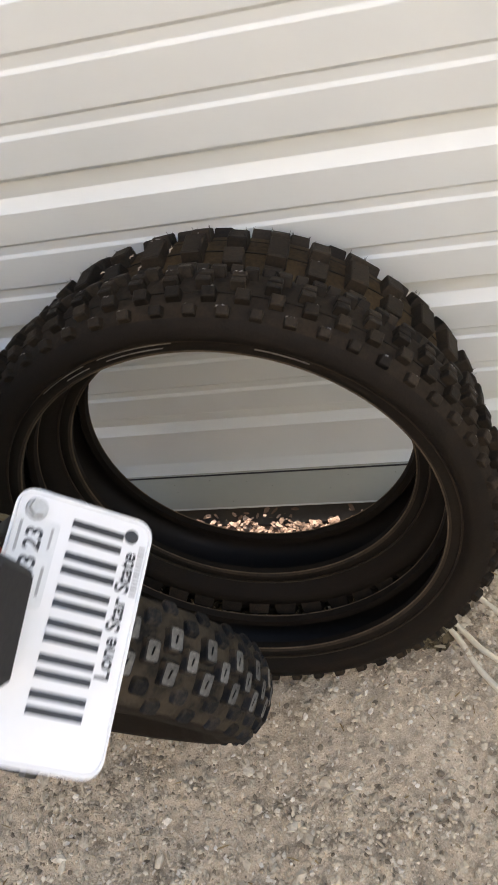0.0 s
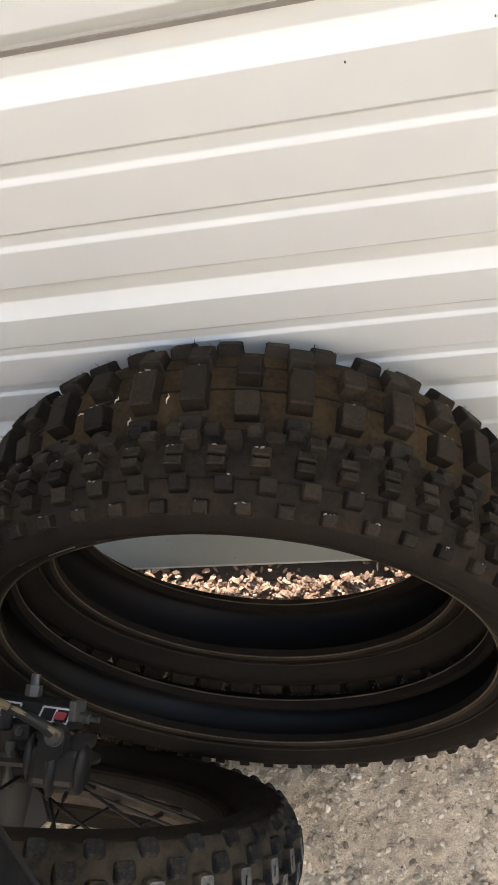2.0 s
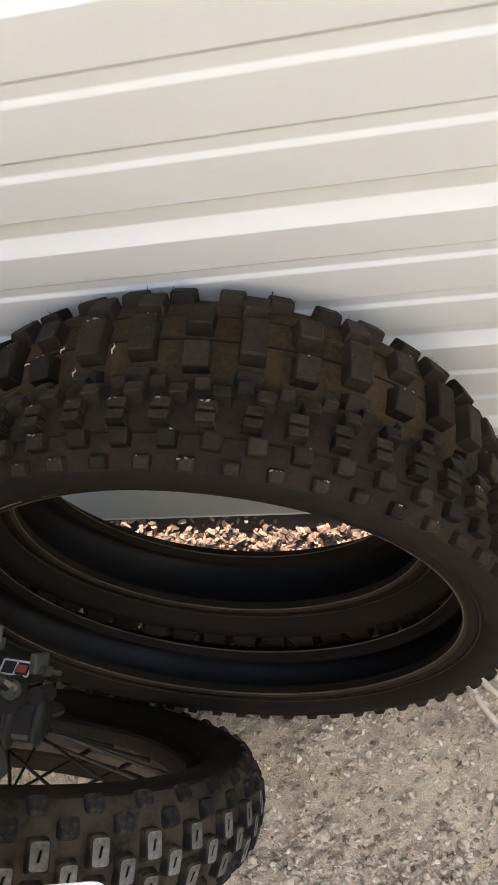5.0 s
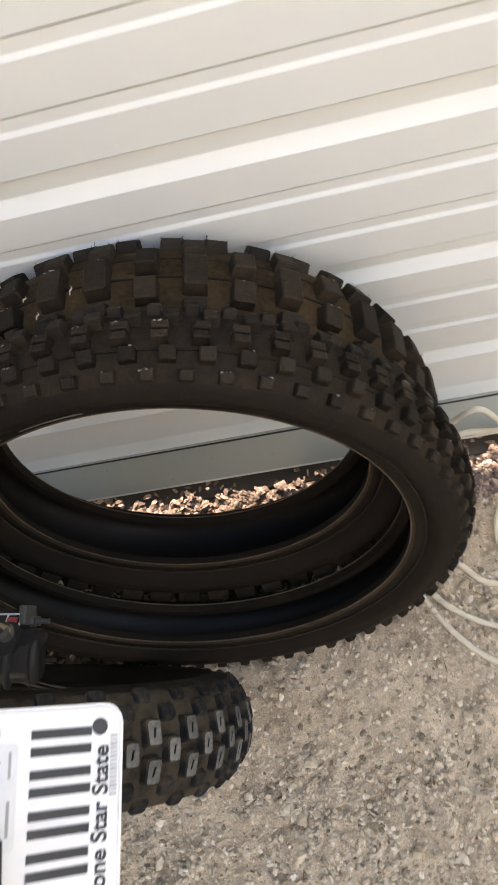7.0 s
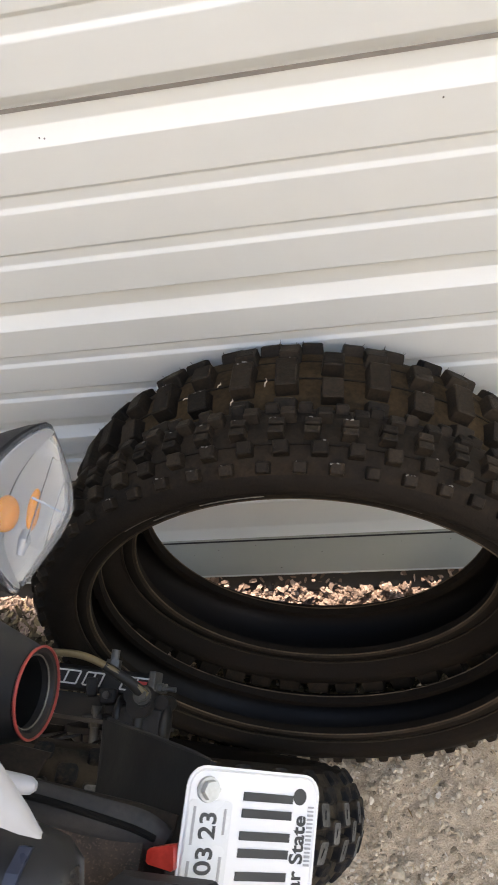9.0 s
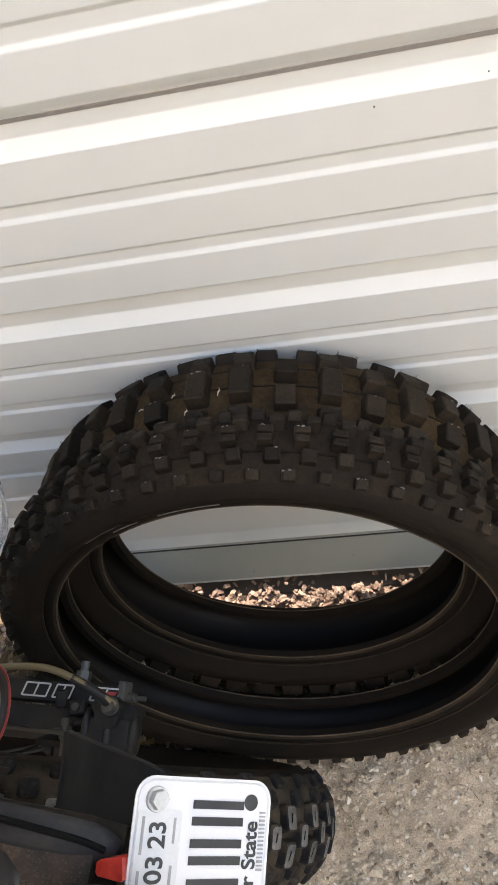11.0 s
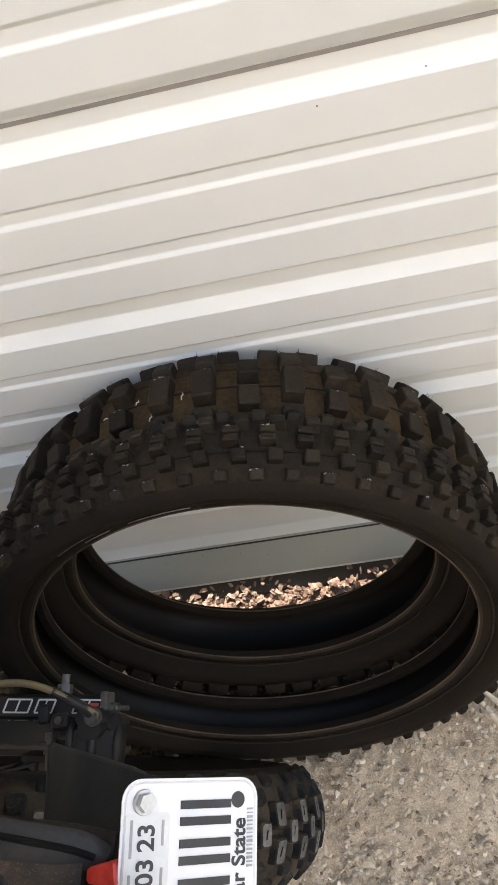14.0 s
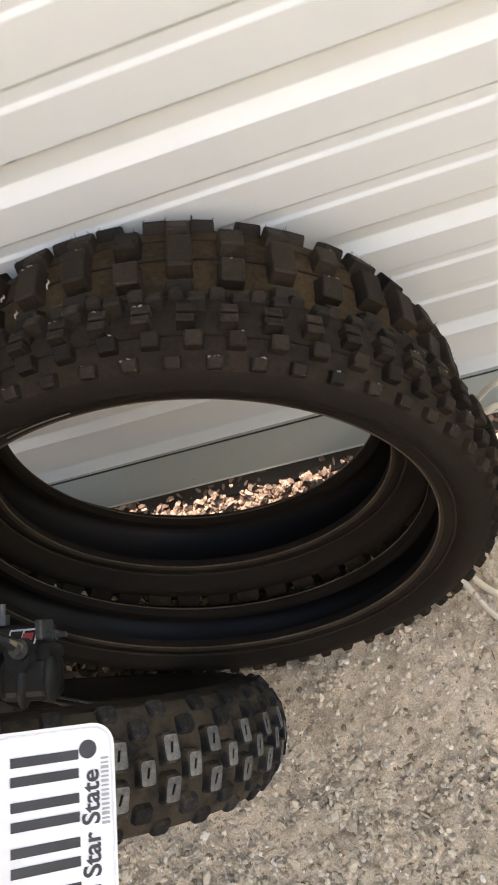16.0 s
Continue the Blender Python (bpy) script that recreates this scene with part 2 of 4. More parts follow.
    ob.parent = parent
    if label:
        tagged(ob, label)
    return ob


def part(name, bm, material, parent, label="", smooth=False):
    bmesh.ops.recalc_face_normals(bm, faces=bm.faces)
    me = bpy.data.meshes.new(name)
    bm.to_mesh(me)
    bm.free()
    me.materials.append(material)
    if smooth:
        me.polygons.foreach_set("use_smooth", [True] * len(me.polygons))
        me.set_sharp_from_angle(angle=radians(38))
    ob = new(name, me)
    ob.parent = parent
    if label:
        tagged(ob, label)
    return ob


def lathe_data(profile, seg, closed=True, start=0.0, end=2 * math.pi):
    """Rings of a profile of (radius, along) turned round the local y axis."""
    full = abs(end - start - 2 * math.pi) < 1e-6
    n, k = (seg if full else seg + 1), len(profile)
    verts = [(r * math.cos(a), s, r * math.sin(a)) for a in (start + (end - start) * i / seg for i in range(n)) for r, s in profile]
    faces = []
    for i in range(seg):
        for j in range(k if closed else k - 1):
            a, b = i * k + j, i * k + (j + 1) % k
            c, d = ((i + 1) % n) * k + (j + 1) % k, ((i + 1) % n) * k + j
            faces.append((a, d, c, b))
    return verts, faces


def lathe(bm, profile, seg, m=None, closed=True):
    verts, faces = lathe_data(profile, seg, closed)
    vs = [bm.verts.new((m @ Vector(p)) if m else p) for p in verts]
    for q in faces:
        bm.faces.new([vs[i] for i in q])
    return bm


def box(bm, size, m=Matrix(), bevel=0.0, seg=2):
    made = bmesh.ops.create_cube(bm, size=1.0)["verts"]
    for q in made:
        q.co = Vector((q.co.x * size[0], q.co.y * size[1], q.co.z * size[2]))
    if bevel:
        edges = list({e for q in made for e in q.link_edges})
        made = list({q for f in bmesh.ops.bevel(bm, geom=edges, offset=bevel, segments=seg, profile=0.5, affect="EDGES")["faces"] for q in f.verts} | {q for q in made if q.is_valid})
    for q in made:
        if q.is_valid:
            q.co = m @ q.co
    return bm


def sweep(bm, points, radius, seg=10, flat=1.0, caps=True):
    """A round or flattened bar along a line of points; radius may be one number or one a point."""
    pts = [Vector(p) for p in points]
    rad = radius if isinstance(radius, (list, tuple)) else [radius] * len(pts)
    rings, side = [], None
    for i, p in enumerate(pts):
        t = (pts[min(i + 1, len(pts) - 1)] - pts[max(i - 1, 0)]).normalized()
        ref = side if side is not None else (Vector((0, 0, 1)) if abs(t.z) < 0.9 else Vector((0, 1, 0)))
        up = (ref - t * ref.dot(t)).normalized()
        side = up
        across = t.cross(up)
        rings.append([bm.verts.new(p + rad[i] * (math.cos(2 * math.pi * j / seg) * across + flat * math.sin(2 * math.pi * j / seg) * up)) for j in range(seg)])
    for a, b in zip(rings, rings[1:]):
        for j in range(seg):
            bm.faces.new((a[j], a[(j + 1) % seg], b[(j + 1) % seg], b[j]))
    if caps:
        bm.faces.new(rings[0][::-1])
        bm.faces.new(rings[-1])
    return bm


def curve_points(points, steps=8):
    """A smooth line through the points."""
    p = [Vector(q) for q in points]
    out = []
    for i in range(len(p) - 1):
        a, b, c, d = p[max(i - 1, 0)], p[i], p[i + 1], p[min(i + 2, len(p) - 1)]
        for k in range(steps):
            t = k / steps
            out.append(0.5 * ((2 * b) + (c - a) * t + (2 * a - 5 * b + 4 * c - d) * t * t + (3 * b - a - 3 * c + d) * t ** 3))
    return out + [p[-1]]


def slab(bm, outline, thick, m=Matrix(), bevel=0.0):
    """A plate of an outline in its own x-y plane, thick along z."""
    low = [bm.verts.new((x, y, -thick / 2)) for x, y in outline]
    top = [bm.verts.new((x, y, thick / 2)) for x, y in outline]
    n = len(outline)
    faces = [bm.faces.new(top), bm.faces.new(low[::-1])]
    for i in range(n):
        faces.append(bm.faces.new((low[i], low[(i + 1) % n], top[(i + 1) % n], top[i])))
    if bevel:
        edges = list(set(faces[0].edges) | set(faces[1].edges))
        bmesh.ops.bevel(bm, geom=edges, offset=bevel, segments=2, profile=0.5, affect="EDGES")
    for q in bm.verts:
        if not q.tag:
            q.co, q.tag = m @ q.co, True
    return bm


def rounded(w, h, r, seg=6):
    out = []
    for cx, cy, a0 in ((w / 2 - r, h / 2 - r, 0), (-w / 2 + r, h / 2 - r, 90), (-w / 2 + r, -h / 2 + r, 180), (w / 2 - r, -h / 2 + r, 270)):
        out += [(cx + r * math.cos(radians(a0 + 90 * i / seg)), cy + r * math.sin(radians(a0 + 90 * i / seg))) for i in range(seg + 1)]
    return out


def loft(bm, sections):
    """Joins closed rings of equal length into one skin with end caps."""
    rings = [[bm.verts.new(p) for p in s] for s in sections]
    n = len(rings[0])
    for a, b in zip(rings, rings[1:]):
        for j in range(n):
            bm.faces.new((a[j], a[(j + 1) % n], b[(j + 1) % n], b[j]))
    bm.faces.new(rings[0][::-1])
    bm.faces.new(rings[-1])
    return bm


def ell(bm, centre, radii, seg=28, rings=14, lo=-90, hi=90, axis="x"):
    """An ellipsoid, or the part of it between two latitudes, about an axis."""
    rows = []
    for i in range(rings + 1):
        la = radians(lo + (hi - lo) * i / rings)
        row = []
        for j in range(seg):
            lo_ = 2 * math.pi * j / seg
            p = (math.sin(la), math.cos(la) * math.cos(lo_), math.cos(la) * math.sin(lo_))
            row.append(bm.verts.new((centre[0] + radii[0] * p[0], centre[1] + radii[1] * p[1], centre[2] + radii[2] * p[2])))
        rows.append(row)
    for a, b in zip(rows, rows[1:]):
        for j in range(seg):
            bm.faces.new((a[j], a[(j + 1) % seg], b[(j + 1) % seg], b[j]))
    bmesh.ops.remove_doubles(bm, verts=bm.verts, dist=1e-5)
    return bm


def words(text, size, material, parent, m, label="", name="lettering", bold=0.0):
    cu = bpy.data.curves.new(name, "FONT")
    cu.body, cu.size, cu.extrude, cu.offset = text, size, 0.0002, bold
    cu.align_x, cu.align_y = "CENTER", "CENTER"
    tmp = bpy.data.objects.new("tmp", cu)
    scene.collection.objects.link(tmp)
    bpy.context.view_layer.update()
    me = bpy.data.meshes.new_from_object(tmp.evaluated_get(bpy.context.evaluated_depsgraph_get()))
    bpy.data.objects.remove(tmp)
    me.transform(m)
    me.materials.clear()
    me.materials.append(material)
    ob = new(name, me)
    ob.parent = parent
    if label:
        tagged(ob, label)
    return ob


def value_noise(x, y, seed=0):
    """Smooth random heights on a grid, from numpy arrays of places."""
    xi, yi = np.floor(x).astype(int), np.floor(y).astype(int)
    xf, yf = x - xi, y - yi
    xf, yf = xf * xf * (3 - 2 * xf), yf * yf * (3 - 2 * yf)
    h = lambda a, b: ((np.sin(a * 127.1 + b * 311.7 + seed * 74.7) * 43758.5453) % 1.0)
    return (h(xi, yi) * (1 - xf) + h(xi + 1, yi) * xf) * (1 - yf) + (h(xi, yi + 1) * (1 - xf) + h(xi + 1, yi + 1) * xf) * yf


def rough_ground(x, y):
    """How broken the surface is: low on the trodden dusty patches, high where grit gathers."""
    n = 0.55 * value_noise(x * 9 + 3.1, y * 9 + 1.7, 7) + 0.45 * value_noise(x * 24, y * 24, 8)
    return np.clip(0.70 + 1.5 * (n - 0.45), 0.45, 1.25)


def ground_height(x, y):
    x, y = np.asarray(x, float), np.asarray(y, float)
    near = np.exp(-((x / 2.5) ** 2 + ((y + 0.4) / 2.5) ** 2))
    z = 0.010 * (value_noise(x * 6, y * 6, 1) - 0.5) + 0.007 * (value_noise(x * 22, y * 22, 2) - 0.5) + rough_ground(x, y) * (0.010 * (value_noise(x * 75, y * 75, 3) - 0.5) + 0.009 * (value_noise(x * 160, y * 160, 4) - 0.5))
    dip = 0.020 * np.exp(-((x + 0.145) / 0.17) ** 2 - ((y + 0.305) / 0.06) ** 2) + 0.010 * np.exp(-((x + 0.135) / 0.15) ** 2 - ((y + 0.195) / 0.05) ** 2)
    return z * (0.3 + 0.7 * near) - dip


# ---- ground ----
def spread(lo, hi, step, far):
    inner = list(np.arange(lo, hi + step / 2, step))
    out, s, p = [], step, hi
    while p < far:
        s *= 1.35
        p += s
        out.append(p)
    back, s, p = [], step, lo
    while p > -far:
        s *= 1.35
        p -= s
        back.append(p)
    return np.array(back[::-1] + inner + out)


gx, gy = spread(-0.8, 0.5, 0.0058, 900.0), spread(-0.95, 0.25, 0.0058, 900.0)
GX, GY = np.meshgrid(gx, gy)
GZ = ground_height(GX, GY)
nx, ny = len(gx), len(gy)
idx = np.arange(nx * ny).reshape(ny, nx)
quads = np.stack([idx[:-1, :-1], idx[:-1, 1:], idx[1:, 1:], idx[1:, :-1]], -1).reshape(-1, 4)
ground = mesh_ob("ground", np.stack([GX, GY, GZ], -1).reshape(-1, 3).tolist(), quads.tolist(), SAND, smooth=True)
tagged(ground, "pale sandy gravel yard, compacted and dusty", "ground", kind="structure")

ICO_V, ICO_F = [], []
_b = bmesh.new()
bmesh.ops.create_icosphere(_b, subdivisions=1, radius=1.0)
ICO_V = np.array([q.co[:] for q in _b.verts])
ICO_F = np.array([[q.index for q in f.verts] for f in _b.faces])
_b.free()


def scatter(name, count, area, sizes, squash, sink, material, label, category, seed, keep=None, power=2.5):
    """Many small broken pieces lying on the ground, in one object."""
    rng = np.random.default_rng(seed)
    xs, ys = rng.uniform(area[0], area[1], count), rng.uniform(area[2], area[3], count)
    if keep is not None:
        ok = keep(xs, ys, rng)
        xs, ys = xs[ok], ys[ok]
    count = len(xs)
    size = sizes[0] + (sizes[1] - sizes[0]) * rng.random(count) ** power
    zs = ground_height(xs, ys)
    verts, faces = [], []
    for i in range(count):
        p = ICO_V * (1 + rng.uniform(-0.32, 0.32, (len(ICO_V), 1)))
        p = p * (size[i] * np.array([1.0, rng.uniform(0.5, 0.95), rng.uniform(*squash)]))
        rot = np.array(Euler((rng.uniform(-0.35, 0.35), rng.uniform(-0.35, 0.35), rng.uniform(0, 6.28))).to_matrix())
        p = p @ rot.T
        verts.append(p + (xs[i], ys[i], zs[i] + size[i] * sink))
        faces.append(ICO_F + i * len(ICO_V))
    ob = mesh_ob(name, np.concatenate(verts).tolist(), np.concatenate(faces).tolist(), material)
    return tagged(ob, label, category, kind="stuff")


def slivers(name, count, area, length, width, material, label, category, seed, lift=(0.001, 0.01), tilt=0.5, keep=None):
    """Flat splinters and chips, each a bent wedge of its own."""
    rng = np.random.default_rng(seed)
    verts, faces = [], []
    k = 0
    for i in range(count):
        x, y = rng.uniform(area[0], area[1]), rng.uniform(area[2], area[3])
        if keep is not None and not keep(x, y, rng):
            continue
        l, w, h = rng.uniform(*length), rng.uniform(*width), rng.uniform(0.0008, 0.003)
        p = np.array([(-l, -w * .6, 0), (0, -w, h), (l, -w * .4, 0), (l, w * .5, 0), (0, w, h), (-l, w * .7, 0)]) * 0.5
        p = np.concatenate([p, p - (0, 0, h * 0.8)])
        p = p * rng.uniform(0.8, 1.2, p.shape)
        rot = np.array(Euler((rng.uniform(-tilt, tilt), rng.uniform(-tilt, tilt), rng.uniform(0, 6.28))).to_matrix())
        verts.append(p @ rot.T + (x, y, float(ground_height(x, y)) + rng.uniform(*lift)))
        f = [(0, 1, 4, 5), (1, 2, 3, 4), (11, 10, 7, 6), (10, 9, 8, 7), (0, 6, 7, 1), (1, 7, 8, 2), (2, 8, 9, 3), (3, 9, 10, 4), (4, 10, 11, 5), (5, 11, 6, 0)]
        faces += [tuple(q + k for q in g) for g in f]
        k += 12
    ob = mesh_ob(name, np.concatenate(verts).tolist(), faces, material)
    return tagged(ob, label, category, kind="stuff")


# ---- wall ----
PITCH, RIB = 0.2305, 0.6335
WALL_TOP, WALL_END = 4.4, 9.0
DEEP, FINE_DEEP = 0.0110, 0.0029


def wall_profile():
    """Heights and depths of the sheet's face: deep wide ribs with two narrow grooves between."""
    pts = [(0.0610, -0.0115), (0.0840, -0.0004), (0.0860, 0.0)]
    for k in range(-2, 17):
        z = RIB + k * PITCH
        # every flat ends in a short piece of its own, so that it stays plane up to the bend
        rib = [(z - 0.0008, 0.0), (z, 0.0), (z + 0.0008, 0.0005), (z + 0.0014, 0.0010), (z + 0.0134, DEEP - 0.0009), (z + 0.0142, DEEP - 0.0003), (z + 0.0150, DEEP), (z + 0.0158, DEEP)]
        if k == 1:
            # the upper sheet laps over the lower one here
            rib += [(z + 0.0282, DEEP), (z + 0.0290, DEEP), (z + 0.0292, DEEP - 0.0020), (z + 0.0370, DEEP - 0.0024), (z + 0.0380, DEEP - 0.0029), (z + 0.0492, 0.0009), (z + 0.0502, 0.0004), (z + 0.0512, 0.0), (z + 0.0520, 0.0)]
        else:
            rib += [(z + 0.0357, DEEP), (z + 0.0365, DEEP), (z + 0.0372, DEEP - 0.0004), (z + 0.0378, DEEP - 0.0010), (z + 0.0460, 0.0009), (z + 0.0470, 0.0004), (z + 0.0480, 0.0), (z + 0.0488, 0.0)]
        for dz in (0.0930, 0.1640):
            g = z + dz
            rib += [(g - 0.0012, 0.0), (g - 0.0004, 0.0), (g + 0.0006, 0.0003), (g + 0.0012, 0.0006), (g + 0.0037, FINE_DEEP - 0.0006), (g + 0.0043, FINE_DEEP - 0.0003), (g + 0.0052, FINE_DEEP), (g + 0.0060, FINE_DEEP)]
            rib += [(g + 0.0163, FINE_DEEP), (g + 0.0171, FINE_DEEP), (g + 0.0175, FINE_DEEP - 0.0001), (g + 0.0180, FINE_DEEP - 0.0004), (g + 0.0214, 0.0004), (g + 0.0220, 0.0001), (g + 0.0225, 0.0), (g + 0.0233, 0.0)]
        pts += [(a, b) for a, b in rib if 0.09 < a < WALL_TOP]
    return pts + [(WALL_TOP, 0.0)]


prof = wall_profile()
T = 0.0022
section = [(y, z) for z, y in prof] + [(y + T, z) for z, y in reversed(prof)]
xs_wall = np.linspace(-WALL_END, WALL_END, 57)
wv, wf = [], []
for i, x in enumerate(xs_wall):
    sag = 0.0012 * math.sin(x * 2.3 + 0.7)
    wv += [(x, y + sag, z) for y, z in section]
n_s = len(section)
for i in range(len(xs_wall) - 1):
    for j in range(n_s):
        wf.append((i * n_s + j, i * n_s + (j + 1) % n_s, (i + 1) * n_s + (j + 1) % n_s, (i + 1) * n_s + j))
wf += [tuple(range(n_s))[::-1], tuple(range((len(xs_wall) - 1) * n_s, len(xs_wall) * n_s))]
wall = mesh_ob("wall_north", wv, wf, WALL_PAINT, smooth=True)
wall.data.set_sharp_from_angle(angle=radians(50))
tagged(wall, "white painted ribbed steel wall sheeting, ribs running level", "wall", kind="structure")

lap = RIB + PITCH
# a separate dark strip follows the lap between the two sheets
strip = [(0.0128, lap + 0.0286), (0.0094, lap + 0.0312), (0.0066, lap + 0.0362), (0.0060, lap + 0.0360), (0.0086, lap + 0.0306), (0.0112, lap + 0.0278)]
bm = loft(bmesh.new(), [[(x, y + 0.0012 * math.sin(x * 2.3 + 0.7), z) for y, z in strip] for x in xs_wall])
part("lap_seal", bm, LAP_STRIP, wall, "dark strip along the lap")

for x, z, r in ((0.0275, 0.8580, 0.0007), (0.1140, 0.8690, 0.0006), (-0.3002, 0.8701, 0.0008), (-0.2958, 0.8694, 0.0007)):
    fit_speck = part("speck", ell(bmesh.new(), (x, max(0.0, 0.97 * (z - lap - 0.0008)) - 0.0002, z), (r, 0.0008, r * 1.4), 8, 6), FLY_SPECK, wall, "tiny dark speck")

bm = bmesh.new()
box(bm, (2 * WALL_END, 0.03, WALL_TOP - 0.14), pose(0, 0.042, WALL_TOP / 2 + 0.07))
backing = part("wall_backing", bm, WALL_BACK, None)
tagged(backing, "plain steel backing behind the ribbed sheeting", "wall", kind="structure")

bm = bmesh.new()
flash = [(-0.0085, 0.0640), (-0.0135, 0.0640), (-0.0148, 0.0632), (-0.0155, 0.0612), (-0.0180, 0.0600), (-0.0650, 0.0378), (-0.0656, 0.0362), (-0.0640, 0.0358), (-0.0170, 0.0580), (-0.0085, 0.0605)]
rings = [[(x, y, z) for y, z in flash] for x in np.linspace(-WALL_END, WALL_END, 41)]
loft(bm, rings)
trim = part("trim", bm, FLASHING, None)
tagged(trim, "dull grey folded metal flashing along the wall foot", "trim", kind="structure")

# thin dark line along the flashing's top edge
bm = loft(bmesh.new(), [[(x, y, z) for y, z in ((-0.0140, 0.0641), (-0.0140, 0.0648), (-0.0154, 0.0648), (-0.0160, 0.0630), (-0.0153, 0.0630))] for x in np.linspace(-WALL_END, WALL_END, 41)])
part("trim_edge", bm, DARK_STRIP, trim, "dark top edge")
# thin pale lip along the flashing's lower edge
bm = loft(bmesh.new(), [[(x, y, z) for y, z in ((-0.0642, 0.0384), (-0.0650, 0.0384), (-0.0661, 0.0376), (-0.0664, 0.0362), (-0.0655, 0.0362))] for x in np.linspace(-WALL_END, WALL_END, 41)])
part("hemmed_lip", bm, HEM, trim, "pale lower hem")
r_ = random.Random(8)
for i in range(16):
    y = r_.uniform(-0.060, -0.022)
    part("rust_speck", ell(bmesh.new(), (r_.uniform(-0.45, 0.40), y, 0.0600 + (y + 0.018) * 0.4723 + 0.0002), (r_.uniform(0.0005, 0.0014), 0.0007, 0.0005), 8, 6), FLY_SPECK, trim)

# unseen wall, added to block southern sky and bounce sun onto the sheeting
bm = box(bmesh.new(), (2 * WALL_END, 0.2, 4.6), pose(0, -3.4, 2.2))
south = part("wall_south", bm, WALL_BACK, None)
tagged(south, "unseen added wall that blocks and bounces light from the south", "wall", kind="structure")

# out of view, added to dim the light on the left side
bm = box(bmesh.new(), (0.2, 3.2, 4.6), pose(-4.6, -1.68, 2.2))
west = part("wall_west", bm, WALL_BACK, None)
tagged(west, "unseen added wall that cuts the light from the west", "wall", kind="structure")

# added: upper step stops the sun, dark lower flange paints the shaded ground
step = [(-0.020, -0.030), (-0.082, -0.030), (-0.082, 0.003), (-0.080, 0.0045), (-0.047, 0.0055), (-0.046, 0.0235), (-0.044, 0.0250), (-0.020, 0.0250)]
bm = loft(bmesh.new(), [[(x, y, z) for y, z in step] for x in (-WALL_END, -3.0, 0.0, 3.0, WALL_END)])
sill = part("sill", bm, DARK_STRIP, None)
tagged(sill, "added dark strip and sun stop, shade under the wall flashing", "sill", kind="structure")

# ---- tyres ----
def tyre_profile(bead, crown, half, bead_half, thick=0.007):
    """Outer and inner skin of a tyre's cross-section, as (radius, along)."""
    wide = bead + (crown - bead) * 0.52
    outer = [(bead, -bead_half), (bead + 0.004, -bead_half - 0.004), (bead + 0.012, -bead_half - 0.005), (bead + 0.016, -bead_half - 0.0035)]
    outer += [(bead + (wide - bead) * 0.7, -half * 0.9), (wide, -half * 0.97), (wide + (crown - wide) * 0.55, -half * 0.88), (crown - (crown - wide) * 0.2, -half * 0.66), (crown - (crown - wide) * 0.05, -half * 0.34), (crown, 0.0)]
    outer += [(r, -s) for r, s in outer[-2::-1]]
    inner = []
    for r, s in outer[4:-4]:
        k = 1 - thick / max(half, 0.02)
        inner.append((r - thick * (r - bead) / (crown - bead) - 0.001, s * k))
    lip = [(bead + 0.001, bead_half - 0.010), (bead + 0.010, bead_half - 0.011)]
    return outer, lip + inner[::-1] + [(r, -s) for r, s in lip[::-1]]


def knob_mesh(name, length, width, height, taper, material, groove=0.0, crown=None, slit=True, soft=0.0):
    """One tread block, standing on z; length goes round the tyre, width across it."""
    bm = bmesh.new()
    pieces = [(0.0, width)] if not groove else [(-(width + groove) / 4, (width - groove) / 2), ((width + groove) / 4, (width - groove) / 2)]
    caps = []
    for off, wd in pieces:
        ring = rounded(length, wd, soft or 0.0008, 3 if soft else 1)
        low = [bm.verts.new((x, off + y, -0.002)) for x, y in ring]
        top = [bm.verts.new((x * taper, off + y * taper, height - 0.0013)) for x, y in ring]
        k_ = taper - 0.0026 / min(length, wd)
        lid = [bm.verts.new((x * k_, off + y * k_, height)) for x, y in ring]
        bm.faces.new(lid)
        n_ = len(ring)
        for i in range(n_):
            bm.faces.new((low[i], low[(i + 1) % n_], top[(i + 1) % n_], top[i]))
            bm.faces.new((top[i], top[(i + 1) % n_], lid[(i + 1) % n_], lid[i]))
        if crown:
            flat = [f for f in bm.faces if min(q.co.z for q in f.verts) > height - 1e-5]
            bmesh.ops.inset_region(bm, faces=flat, thickness=min(length, wd) * 0.04, depth=0.0)
            for f in flat:
                f.material_index = 1
            if slit:
                mid_y = sum(q.co.y for q in flat[0].verts) / len(flat[0].verts)
                rim_, dent = list(flat[0].verts), []
                for i in range(len(rim_)):
                    x, y = rim_[i].co.x, rim_[i].co.y - mid_y
                    dent.append(bm.verts.new((0.16 * x + 0.08 * y, mid_y + 0.42 * y, height - 0.0002)))
                floor_ = [bm.verts.new((q.co.x * 0.8, mid_y + (q.co.y - mid_y) * 0.9, height - 0.003)) for q in dent]
                bm.faces.remove(flat[0])
                for i in range(len(rim_)):
                    j = (i + 1) % len(rim_)
                    bm.faces.new((rim_[i], rim_[j], dent[j], dent[i])).material_index = 1
                    bm.faces.new((dent[i], dent[j], floor_[j], floor_[i]))
                bm.faces.new(floor_)
    bmesh.ops.recalc_face_normals(bm, faces=bm.faces)
    me = bpy.data.meshes.new(name)
    bm.to_mesh(me)
    bm.free()
    me.materials.append(material)
    if crown:
        me.materials.append(crown)
    return me


def on_tyre(crown, half, wide, s):
    """Radius and outward lean of the tread at a distance s from its middle line."""
    k = min(abs(s) / half, 1.0)
    r = crown - (crown - wide) * (k ** 2.4) * 0.8
